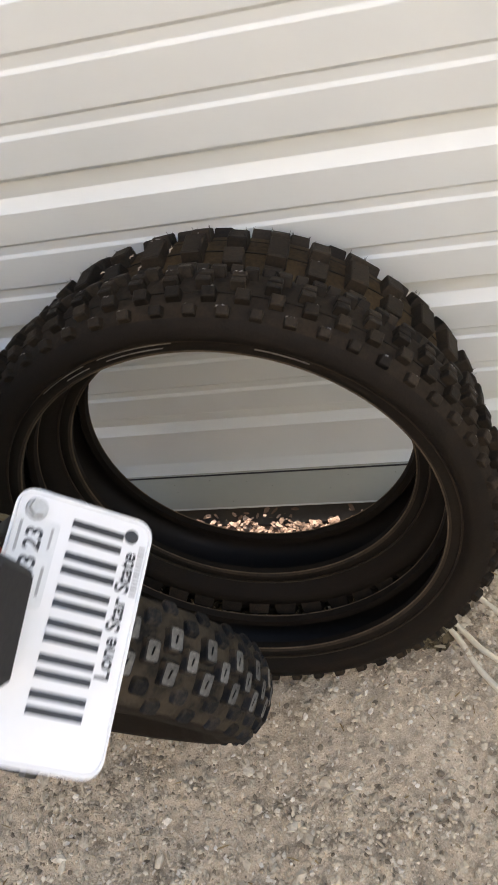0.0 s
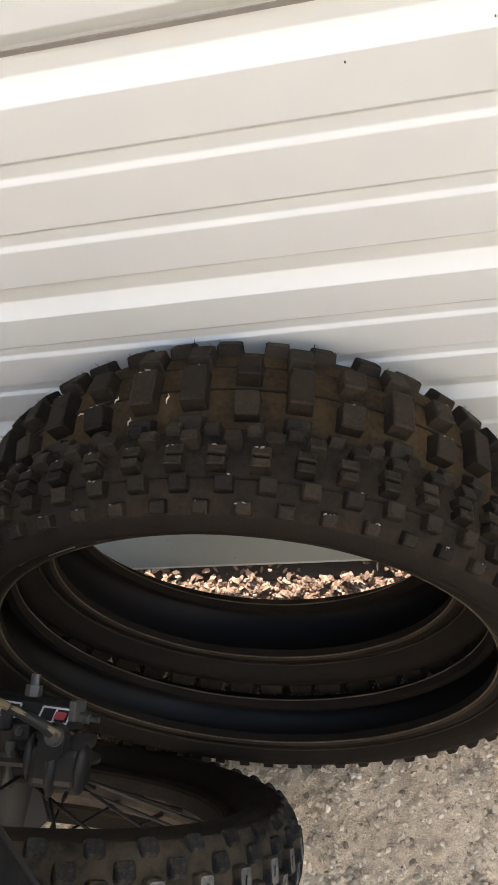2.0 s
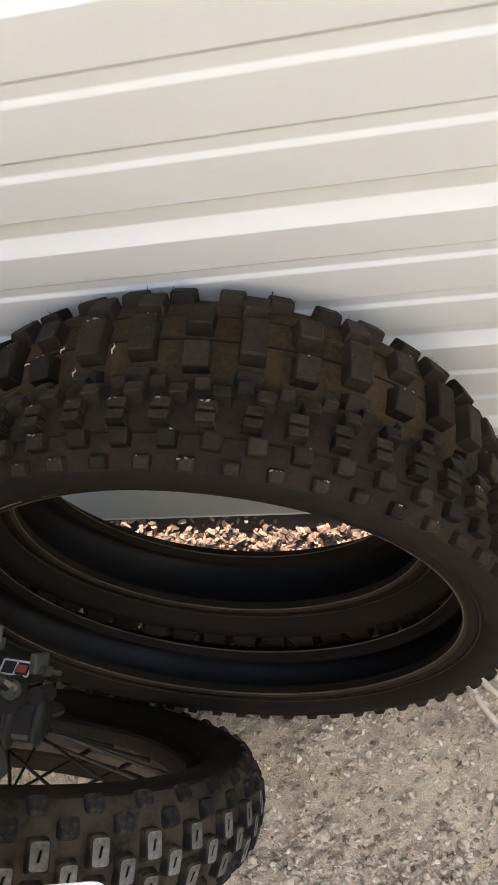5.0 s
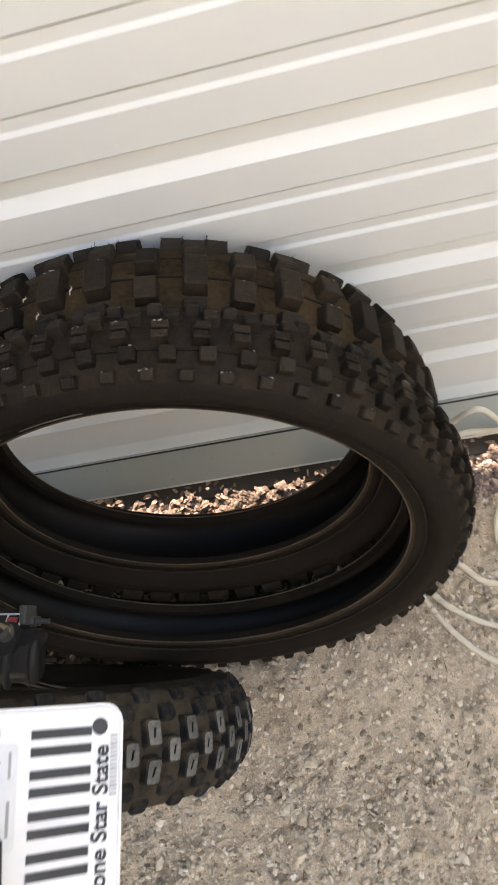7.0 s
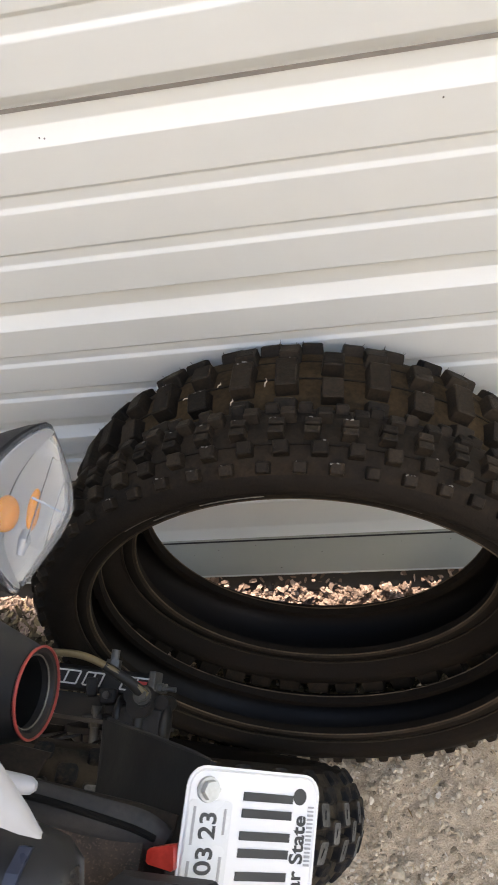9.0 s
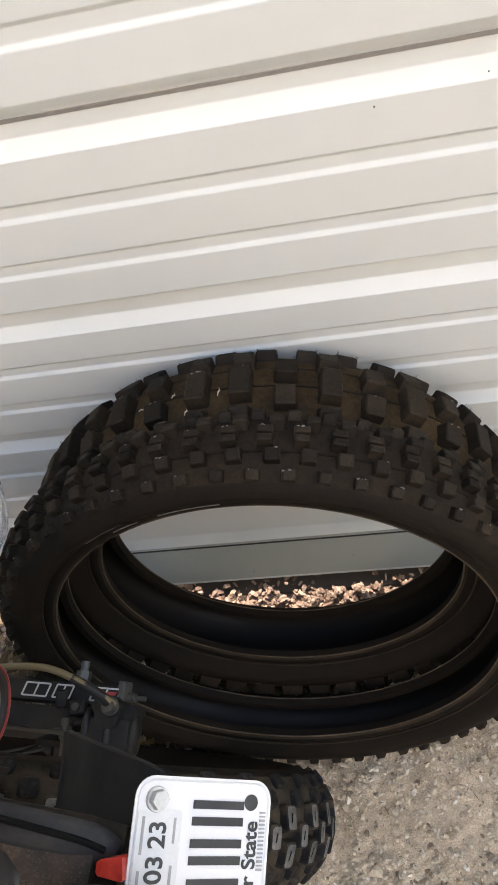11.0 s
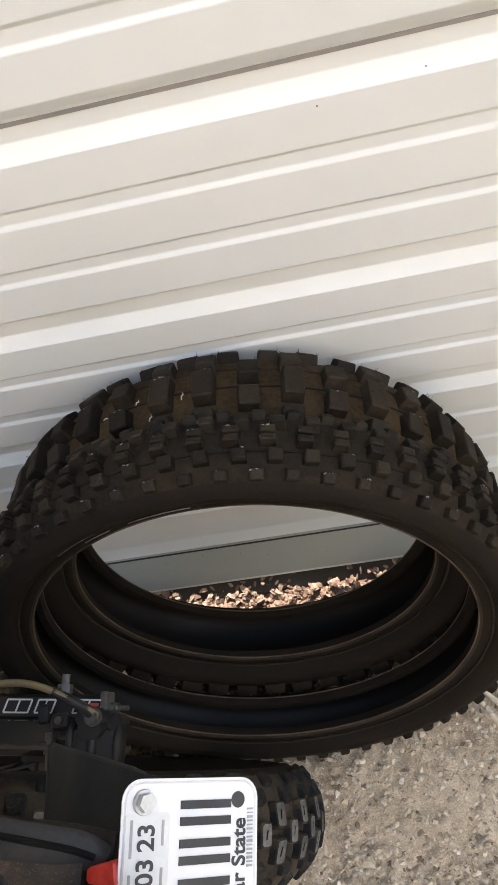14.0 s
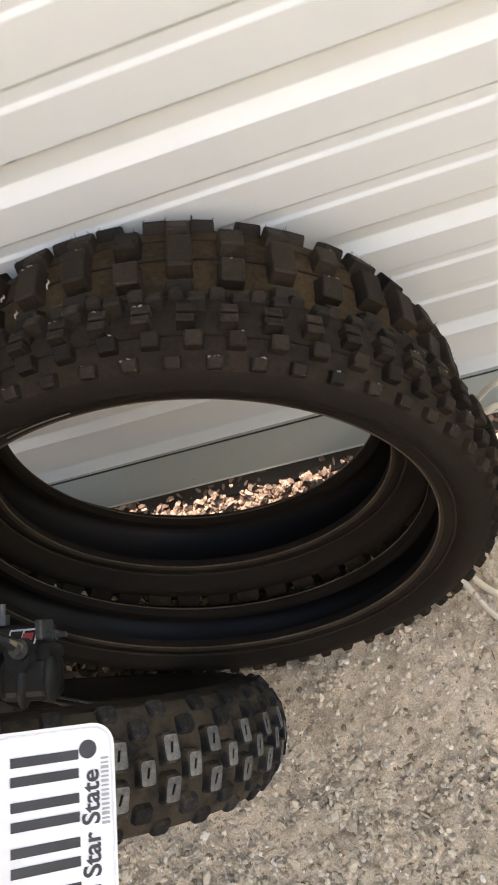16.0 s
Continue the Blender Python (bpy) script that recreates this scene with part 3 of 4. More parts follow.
    return r, math.atan2((crown - wide) * 2.4 * k ** 1.4 * 0.8 / half, 1.0) * (1 if s > 0 else -1)


def even(count, start):
    """Angles of blocks set evenly round a tyre."""
    return [360 * (i + start) / count for i in range(count)]


STAND = Matrix(((0, 0, 1, 0), (0, -1, 0, 0), (1, 0, 0, 0), (0, 0, 0, 1)))


def tyre(carcass_name, root, knob_root, bead, crown, half, bead_half, rows, knobs, mats, rng, m):
    """Carcass and all tread blocks. rows: (across, angles in degrees, mesh key, twist)."""
    wide = bead + (crown - bead) * 0.52
    outer, inner = tyre_profile(bead, crown, half, bead_half)
    n_o = len(outer)
    verts, faces = lathe_data(outer + inner, 144)
    carcass = mesh_ob(carcass_name, verts, faces, mats["side"], root, smooth=True)
    k = n_o + len(inner)
    me = carcass.data
    for key in ("tread", "inner", "bead"):
        me.materials.append(mats[key])
    ring = []
    for j in range(k):
        if j == 0 or j == n_o - 2:
            ring.append(3)
        elif j in (n_o - 1, k - 1):
            ring.append(0)
        else:
            ring.append(2 if j > n_o else (1 if 6 <= j <= n_o - 8 else 0))
    me.polygons.foreach_set("material_index", ring * 144)
    me.set_sharp_from_angle(angle=radians(50))
    carcass.matrix_local = m
    for s, angles, key, twist in rows:
        r, lean = on_tyre(crown, half, wide, s)
        for angle in angles:
            a = radians(angle) + rng.uniform(-0.003, 0.003)
            base = Matrix.Rotation(-a, 4, "Y") @ Matrix.Translation((r - 0.001, s, 0)) @ STAND @ Matrix.Rotation(lean, 4, "X")
            ob = new("tread_knob", knobs[key])
            ob.parent = knob_root or carcass
            ob.matrix_local = (m if knob_root else Matrix()) @ base @ pose(0, 0, 0, 0, 0, twist + rng.uniform(-2, 2))
    return carcass


SLIM_DIRT = worn("dusty_slim_tread_base", (0.0115, 0.0088, 0.0066), (0.047, 0.032, 0.020), 0.9, 0.8, 0, 60, 0.6, 0.12)
TYRE_MATS = {"side": RUBBER, "tread": TREAD_DIRT, "inner": INNER, "bead": BEAD}
rng = random.Random(4)

slim_tyre = tagged(new("front_tyre"), "used black knobbly front tyre leaning on a wider tyre", "tyre", "loose tyres")
slim_tyre.location = (-0.1465, -0.231, 0.0)
FINE = {"edge": knob_mesh("edge_block", 0.0150, 0.0130, 0.0115, 0.84, KNOB, 0, None, True, 0.0016), "mid": knob_mesh("mid_block", 0.0165, 0.0150, 0.0115, 0.88, KNOB, 0, None, True, 0.0016), "crown": knob_mesh("crown_block", 0.0165, 0.0205, 0.0120, 0.9, KNOB, 0.002)}
tyre("carcass", slim_tyre, slim_tyre, 0.267, 0.3315, 0.049, 0.028,
     [(-0.0355, even(60, 0.06), "edge", 0), (-0.0210, even(60, 0.56), "mid", 0), (-0.0010, even(60, 0.75), "crown", 0), (0.0180, even(60, 0.48), "mid", 0), (0.0330, even(60, 0.98), "edge", 0)],
     FINE, {**TYRE_MATS, "tread": SLIM_DIRT}, rng, pose(0, 0, 0.315, -13.5, 0, -1))

wide_tyre = tagged(new("rear_tyre"), "black knobbly rear tyre with big dusty blocks against wall", "tyre", "loose tyres")
wide_tyre.location = (-0.142, -0.1317, 0.0)
# the blocks go round in steps of one 42nd; long ones and split ones follow in fives
STEP = 360 / 42
LONG = [79.75 + STEP * k for k in range(42) if k % 5 not in (0, 3)]
SPLIT = [79.75 + STEP * k for k in range(42) if k % 5 in (0, 3)]
BETWEEN = [79.75 + STEP * (k + 0.5) for k in range(42)]
BOLD = {"edge": knob_mesh("shoulder_block", 0.0250, 0.0230, 0.0145, 0.88, KNOB, 0, None, True, 0.0022), "near": knob_mesh("near_block", 0.0330, 0.0250, 0.0145, 0.9, KNOB, 0, None, True, 0.0022), "tall": knob_mesh("centre_block", 0.0240, 0.0420, 0.0150, 0.92, KNOB, 0, None, True, 0.0022), "pair": knob_mesh("side_block", 0.0240, 0.0260, 0.0145, 0.9, KNOB, 0, None, True, 0.0022)}
tyre("carcass", wide_tyre, wide_tyre, 0.2286, 0.3045, 0.066, 0.0380,
     [(0.0, LONG, "tall", 0), (0.0375, LONG, "pair", 0), (-0.0375, LONG, "pair", 0), (0.0180, SPLIT, "pair", 0), (-0.0185, SPLIT, "pair", 0), (0.0545, BETWEEN, "edge", 0), (-0.0530, BETWEEN, "near", 0)],
     BOLD, TYRE_MATS, rng, pose(0, 0, 0.3045, -11.06, 0, -0.65))

for root_, rr, ss, mm in ((wide_tyre, 0.3045, 0.001, pose(0, 0, 0.3045, -11.06, 0, -0.65)), (wide_tyre, 0.300, 0.030, pose(0, 0, 0.3045, -11.06, 0, -0.65)), (slim_tyre, 0.3300, -0.016, pose(0, 0, 0.315, -13.5, 0, -1))):
    ridge = part("tread_ridge", lathe(bmesh.new(), [(rr - 0.002, ss - 0.0012), (rr + 0.0012, ss - 0.0008), (rr + 0.0012, ss + 0.0008), (rr - 0.002, ss + 0.0012)], 144), RUBBER, root_, "", True)
    ridge.matrix_local = mm
for root_, bead_, half_, mm in ((slim_tyre, 0.267, 0.028, pose(0, 0, 0.315, -13.5, 0, -1)), (wide_tyre, 0.2286, 0.0380, pose(0, 0, 0.3045, -11.06, 0, -0.65))):
    for side in (-1, 1):
        for dr, ds in ((0.0165, 0.0052), (0.0215, 0.0085)):
            rr, ss = bead_ + dr, side * (half_ + ds)
            ridge = part("sidewall_rib", lathe(bmesh.new(), [(rr - 0.0012, ss - 0.001), (rr, ss - 0.0016), (rr + 0.0012, ss - 0.001), (rr + 0.0012, ss + 0.001), (rr, ss + 0.0016), (rr - 0.0012, ss + 0.001)], 144), BEAD, root_, "", True)
            ridge.matrix_local = mm


def spews(name, root, count, crown, half, wide, rows, m, seed, size):
    """Fine rubber whiskers left by the mould, standing on the blocks' edges. rows: (across, angles, half length, half width, height)."""
    r_ = random.Random(seed)
    bm = bmesh.new()
    for i in range(count):
        s, angles, hl, hw, high = r_.choice(rows)
        r, lean = on_tyre(crown, half, wide, s)
        base = m @ Matrix.Rotation(-radians(r_.choice(angles)), 4, "Y") @ Matrix.Translation((r - 0.001, s, 0)) @ STAND @ Matrix.Rotation(lean, 4, "X")
        base = base @ pose(hl * r_.choice((-0.75, 0.75)), hw * r_.uniform(-0.75, 0.75), high - 0.0008, r_.uniform(-35, 35), r_.uniform(-35, 35), 0)
        l = r_.uniform(0.4, 1.0) * size
        bmesh.ops.create_cone(bm, cap_ends=False, segments=4, radius1=0.00045, radius2=0.0001, depth=l, matrix=base @ Matrix.Translation((0, 0, l / 2)))
    return tagged(part(name, bm, KNOB, root), kind="stuff")


for root_, bead_, half_, mm in ((slim_tyre, 0.267, 0.028, pose(0, 0, 0.315, -13.5, 0, -1)), (wide_tyre, 0.2286, 0.0380, pose(0, 0, 0.3045, -11.06, 0, -0.65))):
    for side in (-1, 1):
        rr, ss = bead_ + 0.0004, side * (half_ + 0.0008)
        # a thin ring, paler than the rubber, along each bead corner
        edge = part("bead_edge", lathe(bmesh.new(), [(rr - 0.0010, ss - 0.0006), (rr + 0.0002, ss - 0.0011), (rr + 0.0010, ss), (rr + 0.0002, ss + 0.0011), (rr - 0.0010, ss + 0.0006)], 144), BEAD_LINE, root_, "thin pale brown edge", True)
        edge.matrix_local = mm


for dr, ds, lo_, hi_ in ((0.0088, 0.0052, 92, 106), (0.0140, 0.0050, 90, 108), (0.0140, 0.0050, 112, 126), (0.0088, 0.0052, 111, 118), (0.0120, 0.0053, 60, 72)):
    rr, ss = 0.267 + dr, -(0.028 + ds)
    arc = [(rr * math.cos(radians(a)), ss, rr * math.sin(radians(a))) for a in np.linspace(lo_, hi_, 14)]
    line = part("embossed_line", sweep(bmesh.new(), arc, 0.0006, 6), SCUFF, slim_tyre, "scuffed embossed sidewall line", True)
    line.matrix_local = pose(0, 0, 0.315, -13.5, 0, -1)


def scuffs(root, crown, half, wide, rows, m, seed):
    """Pale torn crumbs of rubber along the near edges of the blocks."""
    r_ = random.Random(seed)
    bm = bmesh.new()
    for s, angles, out, lift, share in rows:
        r, lean = on_tyre(crown, half, wide, s)
        for angle in angles:
            if r_.random() > share:
                continue
            a = radians(angle)
            base = m @ Matrix.Rotation(-a, 4, "Y") @ Matrix.Translation((r - 0.001, s, 0)) @ STAND @ Matrix.Rotation(lean, 4, "X")
            for j in range(r_.randint(1, 3)):
                l, w = r_.uniform(0.0008, 0.0035), r_.uniform(0.0005, 0.0014)
                box(bm, (l, w, 0.0009), base @ pose(r_.uniform(-0.006, 0.006), out + r_.uniform(-0.0006, 0.0012), lift, r_.uniform(-20, 20), r_.uniform(-15, 15), r_.uniform(-30, 30)))
    return tagged(part("torn_crumbs", bm, SCUFF, root), kind="stuff")


scuffs(slim_tyre, 0.3315, 0.049, 0.300, [(-0.0355, even(60, 0.06), -0.0050, 0.0110, 0.75), (-0.0210, even(60, 0.56), -0.0060, 0.0111, 0.3), (-0.0010, even(60, 0.75), -0.0085, 0.0117, 0.25)], pose(0, 0, 0.315, -13.5, 0, -1), 31)
scuffs(wide_tyre, 0.3045, 0.066, 0.268, [(0.0, LONG, -0.018, 0.0148, 0.3), (-0.0185, SPLIT, -0.011, 0.0143, 0.3), (0.0180, SPLIT, -0.011, 0.0143, 0.2)], pose(0, 0, 0.3045, -11.06, 0, -0.65), 32)
spews("rubber_whiskers", wide_tyre, 300, 0.3045, 0.066, 0.268, [(0.0545, BETWEEN, 0.0125, 0.0115, 0.0145), (0.0375, LONG, 0.012, 0.013, 0.0145), (0.0, LONG, 0.012, 0.021, 0.0150), (0.0180, SPLIT, 0.012, 0.013, 0.0145)], pose(0, 0, 0.3045, -11.06, 0, -0.65), 21, 0.006)
spews("rubber_whiskers", slim_tyre, 220, 0.3315, 0.049, 0.300, [(-0.0355, even(60, 0.06), 0.0075, 0.0065, 0.0115), (-0.0210, even(60, 0.56), 0.0082, 0.0075, 0.0115)], pose(0, 0, 0.315, -13.5, 0, -1), 22, 0.004)

# ---- motorcycle ----
BIKE_REAR, BIKE_RIGHT = Vector((0.9925, -0.122, 0)), Vector((0.1203, 0.9789, 0.165))
BIKE_UP = BIKE_REAR.cross(BIKE_RIGHT).normalized()
BIKE_RIGHT = BIKE_UP.cross(BIKE_REAR).normalized()
BASE = 0.33
bike = tagged(new("motorcycle"), "parked black and white off-road motorcycle with muddy rear wheel", "motorcycle")
_turn = Matrix((BIKE_REAR.normalized(), BIKE_RIGHT, BIKE_UP)).transposed().to_4x4()
bike.matrix_world = Matrix.Translation((-0.431, -0.411, 0.322)) @ _turn @ Matrix.Translation((0, 0, -BASE))
LIFT = Matrix.Translation((0, 0, BASE))


def fit(ob, m=Matrix()):
    """Puts a part of the motorcycle at its height above the stand point."""
    ob.matrix_local = LIFT @ m
    return ob


HUB = Vector((0.026, -0.012, -0.012))
AT_HUB = Matrix.Translation(HUB)

# rear wheel
MUDDY = {"side": RUBBER, "tread": MUD_TREAD, "inner": INNER, "bead": RUBBER}
MUDKNOB = {"edge": knob_mesh("mud_edge_block", 0.0200, 0.0180, 0.0080, 0.84, MUD_KNOB, 0, None, True, 0.0045), "mid": knob_mesh("mud_block", 0.0185, 0.0265, 0.0090, 0.92, MUD_KNOB, 0, KNOB_WORN, True, 0.0035), "long": knob_mesh("mud_long_block", 0.0175, 0.0250, 0.0090, 0.92, MUD_KNOB, 0, KNOB_WORN, True, 0.0035)}
rear_tyre = tyre("tyre", bike, None, 0.2286, 0.3100, 0.058, 0.026,
                 [(-0.0150, even(40, 0.5), "mid", 0), (0.0150, even(40, 0.5), "mid", 0), (0.0, even(40, 0.0), "long", 0), (-0.0310, even(40, 0.0), "edge", 0), (0.0310, even(40, 0.0), "edge", 0), (-0.0445, even(40, 0.5), "edge", 0), (0.0445, even(40, 0.5), "edge", 0)],
                 MUDKNOB, MUDDY, rng, LIFT @ AT_HUB)
tagged(rear_tyre, "mud-caked knobbly tyre with worn grey block tops")

bm = lathe(bmesh.new(), [(0.236, -0.025), (0.239, -0.023), (0.237, -0.020), (0.230, -0.018), (0.223, -0.008), (0.223, 0.008), (0.230, 0.018), (0.237, 0.020), (0.239, 0.023), (0.236, 0.025), (0.227, 0.020), (0.217, 0.008), (0.217, -0.008), (0.227, -0.020)], 96)
fit(part("rim", bm, RIM, bike, "black spoked rim", True), AT_HUB)
bm = lathe(bmesh.new(), [(0.010, -0.075), (0.034, -0.075), (0.044, -0.070), (0.046, -0.060), (0.030, -0.050), (0.026, 0.0), (0.030, 0.045), (0.044, 0.055), (0.044, 0.062), (0.030, 0.068), (0.010, 0.068)], 36)
hub = fit(part("hub", bm, BLACK_METAL, bike, "dusty black hub", True), AT_HUB)
for i in range(36):
    side = 1 if i % 2 else -1
    a = 2 * math.pi * i / 36
    b = a + (0.55 if (i // 2) % 2 else -0.55)
    p = Vector((0.040 * math.cos(b), side * 0.055, 0.040 * math.sin(b)))
    q = Vector((0.217 * math.cos(a), side * 0.006, 0.214 * math.sin(a)))
    bm = sweep(bmesh.new(), [p, q - (q - p).normalized() * 0.018, q - (q - p).normalized() * 0.0179, q], [0.0019, 0.0019, 0.0032, 0.0032], 6)
    fit(part("spoke", bm, BLACK_METAL, bike), AT_HUB)
bm = lathe(bmesh.new(), [(0.060, 0.070), (0.086, 0.070), (0.086, 0.074), (0.060, 0.074)], 60)
fit(part("brake_disc", bm, DISC, bike, "thin steel brake disc", True), AT_HUB)
bm = sweep(bmesh.new(), [(HUB.x, -0.13, HUB.z), (HUB.x, 0.118, HUB.z)], 0.010, 14)
fit(part("axle", bm, STEEL, bike))
bm = bmesh.new()
bmesh.ops.create_cone(bm, cap_ends=True, segments=6, radius1=0.0095, radius2=0.0095, depth=0.012, matrix=pose(HUB.x + 0.001, 0.126, HUB.z, 90, 0, 0))
bmesh.ops.create_cone(bm, cap_ends=True, segments=16, radius1=0.0052, radius2=0.0050, depth=0.020, matrix=pose(HUB.x + 0.001, 0.134, HUB.z, 90, 0, 0))
fit(part("axle_nut", bm, STEEL, bike))

# swingarm: a box arm on either side, closed by a plate behind the axle
for side, name in ((1, "right"), (-1, "left")):
    mid = 0.105 * side - (0.0 if side > 0 else 0.02)
    sec = []
    for r, hw, hu, uu in ((-0.52, 0.018, 0.038, 0.02), (-0.20, 0.016, 0.034, 0.0), (-0.06, 0.015, 0.026, -0.014), (0.081, 0.0145, 0.024, -0.016)):
        sec.append([(r, mid + hw * x, uu + hu * z) for x, z in ((-1, -0.8), (-0.75, -1), (0.75, -1), (1, -0.8), (1, 0.8), (0.75, 1), (-0.75, 1), (-1, 0.8))])
    arm = fit(part("swingarm", loft(bmesh.new(), sec), BLACK_METAL, bike, "black box-section swingarm"))
    bm = box(bmesh.new(), (0.009, 0.022, 0.028), pose(0.0865, mid + 0.007 * side, -0.004), 0.002)
    fit(part("adjuster_plate", bm, STEEL, bike, "dull steel end plate"))
    bm = sweep(bmesh.new(), [(0.08, mid, -0.004), (0.114, mid, -0.004)], 0.0030, 10)
    bmesh.ops.create_cone(bm, cap_ends=True, segments=6, radius1=0.0062, radius2=0.0062, depth=0.007, matrix=pose(0.094, mid, -0.004, 0, 90, 0))
    bmesh.ops.create_cone(bm, cap_ends=True, segments=6, radius1=0.0056, radius2=0.0056, depth=0.004, matrix=pose(0.1005, mid, -0.004, 0, 90, 0))
    fit(part("adjuster_bolt", bm, STEEL, bike))
# slanted outline shapes of the arm's decal, with no lettering
for r0, wide_, red in ((-0.040, 0.032, False), (0.000, 0.022, False), (0.048, 0.034, True)):
    bm = bmesh.new()
    z = 0.0126 - max(r0 + 0.04, 0.0) * 0.034
    w0, w1 = 0.098, 0.113
    for x0, y0, x1, y1 in ((r0, w0, r0 + wide_, w0), (r0 + 0.005, w1, r0 + wide_ + 0.005, w1), (r0, w0, r0 + 0.005, w1), (r0 + wide_, w0, r0 + wide_ + 0.005, w1), (r0 + wide_ * 0.5, w0, r0 + wide_ * 0.5 + 0.005, w1)):
        d = Vector((x1 - x0, y1 - y0))
        slab(bm, [(-d.length / 2, -0.0010), (d.length / 2, -0.0010), (d.length / 2, 0.0010), (-d.length / 2, 0.0010)], 0.0006, pose((x0 + x1) / 2, (y0 + y1) / 2, z, 0, 0, math.degrees(math.atan2(d.y, d.x))))
    fit(part("decal", bm, DECAL_WHITE, bike, "white outline decal"))
    if red:
        bm = slab(bmesh.new(), [(0.018, -0.004), (0.031, -0.004), (0.034, 0.004), (0.021, 0.004)], 0.0008, pose(r0, 0.1055, z))
        fit(part("decal", bm, DECAL_RED, bike, "small red decal"))

# brake caliper over the disc, carried on the right arm
bm = box(bmesh.new(), (0.058, 0.044, 0.050), pose(0.095, 0.062, 0.036, 0, 10, 0), 0.010, 3)
caliper = fit(part("caliper", bm, BLACK_METAL, bike, "black finned brake caliper"))
for x, y, rx, ry, h in ((0.070, 0.068, 0.0065, 0.024, 0.064), (0.096, 0.060, 0.0068, 0.028, 0.066), (0.1235, 0.063, 0.0065, 0.026, 0.058)):
    part("fin", ell(bmesh.new(), (x, y, h - 0.012), (rx, ry, 0.014), 20, 12), BLACK_METAL, caliper, "", True)
for x, h in ((0.0832, 0.061), (0.1096, 0.058)):
    bm = slab(bmesh.new(), [(-0.0050, -0.011), (-0.0030, -0.013), (0.0030, -0.013), (0.0050, -0.011), (0.0062, 0.010), (0.0045, 0.012), (-0.0045, 0.012), (-0.0062, 0.010)], 0.010, pose(x, 0.066, h - 0.006, 0, 6, 0), 0.001)
    part("fin_pad", bm, PLASTIC, caliper, "greyed flat pad")
for x, y, h, rad in ((0.082, 0.092, 0.052, 0.010), (0.118, 0.088, 0.050, 0.009)):
    bm = bmesh.new()
    bmesh.ops.create_cone(bm, cap_ends=True, segments=20, radius1=rad, radius2=rad * 0.92, depth=0.03, matrix=pose(x, y, h - 0.01))
    part("lug", bm, BLACK_METAL, caliper, "", True)
bm = bmesh.new()
bmesh.ops.create_cone(bm, cap_ends=True, segments=28, radius1=0.0155, radius2=0.0145, depth=0.020, matrix=pose(0.096, 0.083, 0.058))
bmesh.ops.create_cone(bm, cap_ends=True, segments=28, radius1=0.0125, radius2=0.0120, depth=0.012, matrix=pose(0.099, 0.092, 0.064))
part("banjo", bm, BLACK_METAL, caliper)
bm = bmesh.new()
bmesh.ops.create_cone(bm, cap_ends=True, segments=6, radius1=0.0080, radius2=0.0076, depth=0.007, matrix=pose(0.100, 0.093, 0.0755))
bmesh.ops.create_cone(bm, cap_ends=True, segments=18, radius1=0.0105, radius2=0.0100, depth=0.003, matrix=pose(0.100, 0.093, 0.0715))
part("banjo_bolt", bm, STEEL, caliper, "dull steel bolt")
bm = sweep(bmesh.new(), curve_points([(0.105, 0.094, 0.072), (0.092, 0.104, 0.085), (0.066, 0.118, 0.105), (0.036, 0.126, 0.112), (-0.010, 0.126, 0.095), (-0.08, 0.122, 0.06), (-0.22, 0.118, 0.05)]), 0.0042, 10)
fit(part("brake_hose", bm, HOSE, bike, "olive braided brake hose", True))
bm = sweep(bmesh.new(), [(0.064, 0.1185, 0.1055), (0.078, 0.1115, 0.0955), (0.091, 0.104, 0.0850), (0.098, 0.097, 0.0745)], [0.0050, 0.0056, 0.0058, 0.0070], 12)
fit(part("hose_end", bm, BLACK_METAL, bike, "dark rubber sleeve", True))
for p, q in (((0.050, 0.075, 0.02), (0.022, 0.012, 0.018)), ((0.047, 0.088, 0.036), (0.020, 0.018, 0.018)), ((0.020, 0.096, 0.026), (0.013, 0.022, 0.010)), ((0.030, 0.062, 0.030), (0.024, 0.010, 0.012))):
    bm = box(bmesh.new(), q, pose(*p, 0, 12, 8), 0.003)
    fit(part("bracket", bm, BLACK_METAL, bike))
bm = sweep(bmesh.new(), [(0.036, 0.030, 0.030), (0.034, 0.052, 0.030), (0.034, 0.0521, 0.030), (0.033, 0.062, 0.030), (0.033, 0.0621, 0.030), (0.032, 0.076, 0.030)], [0.0055, 0.0055, 0.0078, 0.0078, 0.0058, 0.0058], 14)
fit(part("slide_pin", bm, STEEL, bike, "dull grey slide pin"))
bm = bmesh.new()
bmesh.ops.create_cone(bm, cap_ends=True, segments=14, radius1=0.0048, radius2=0.0044, depth=0.005, matrix=pose(0.048, 0.089, 0.0460))
bmesh.ops.create_cone(bm, cap_ends=True, segments=6, radius1=0.0022, radius2=0.0022, depth=0.0066, matrix=pose(0.048, 0.089, 0.0460))
fit(part("bracket_screw", bm, STEEL, bike, "small grey screw"))
bm = sweep(bmesh.new(), [(-0.25, 0.060, -0.01), (-0.02, 0.060, -0.01), (0.012, 0.052, -0.008)], 0.007, 10)
fit(part("brake_stay", bm, BLACK_METAL, bike, "dusty black stay", True))
bm = slab(bmesh.new(), [(-0.16, -0.022), (0.05, -0.026), (0.075, 0.0), (0.06, 0.030), (-0.16, 0.030)], 0.006, pose(0.0, 0.066, -0.028), 0.001)
fit(part("caliper_bracket", bm, BLACK_METAL, bike, "", False))

# added black plate, keeps the gap below the arm dark
bm = slab(bmesh.new(), [(-0.34, 0.046), (0.03, 0.049), (0.05, 0.060), (0.05, 0.088), (-0.34, 0.090)], 0.006, pose(0, 0, -0.046), 0.001)
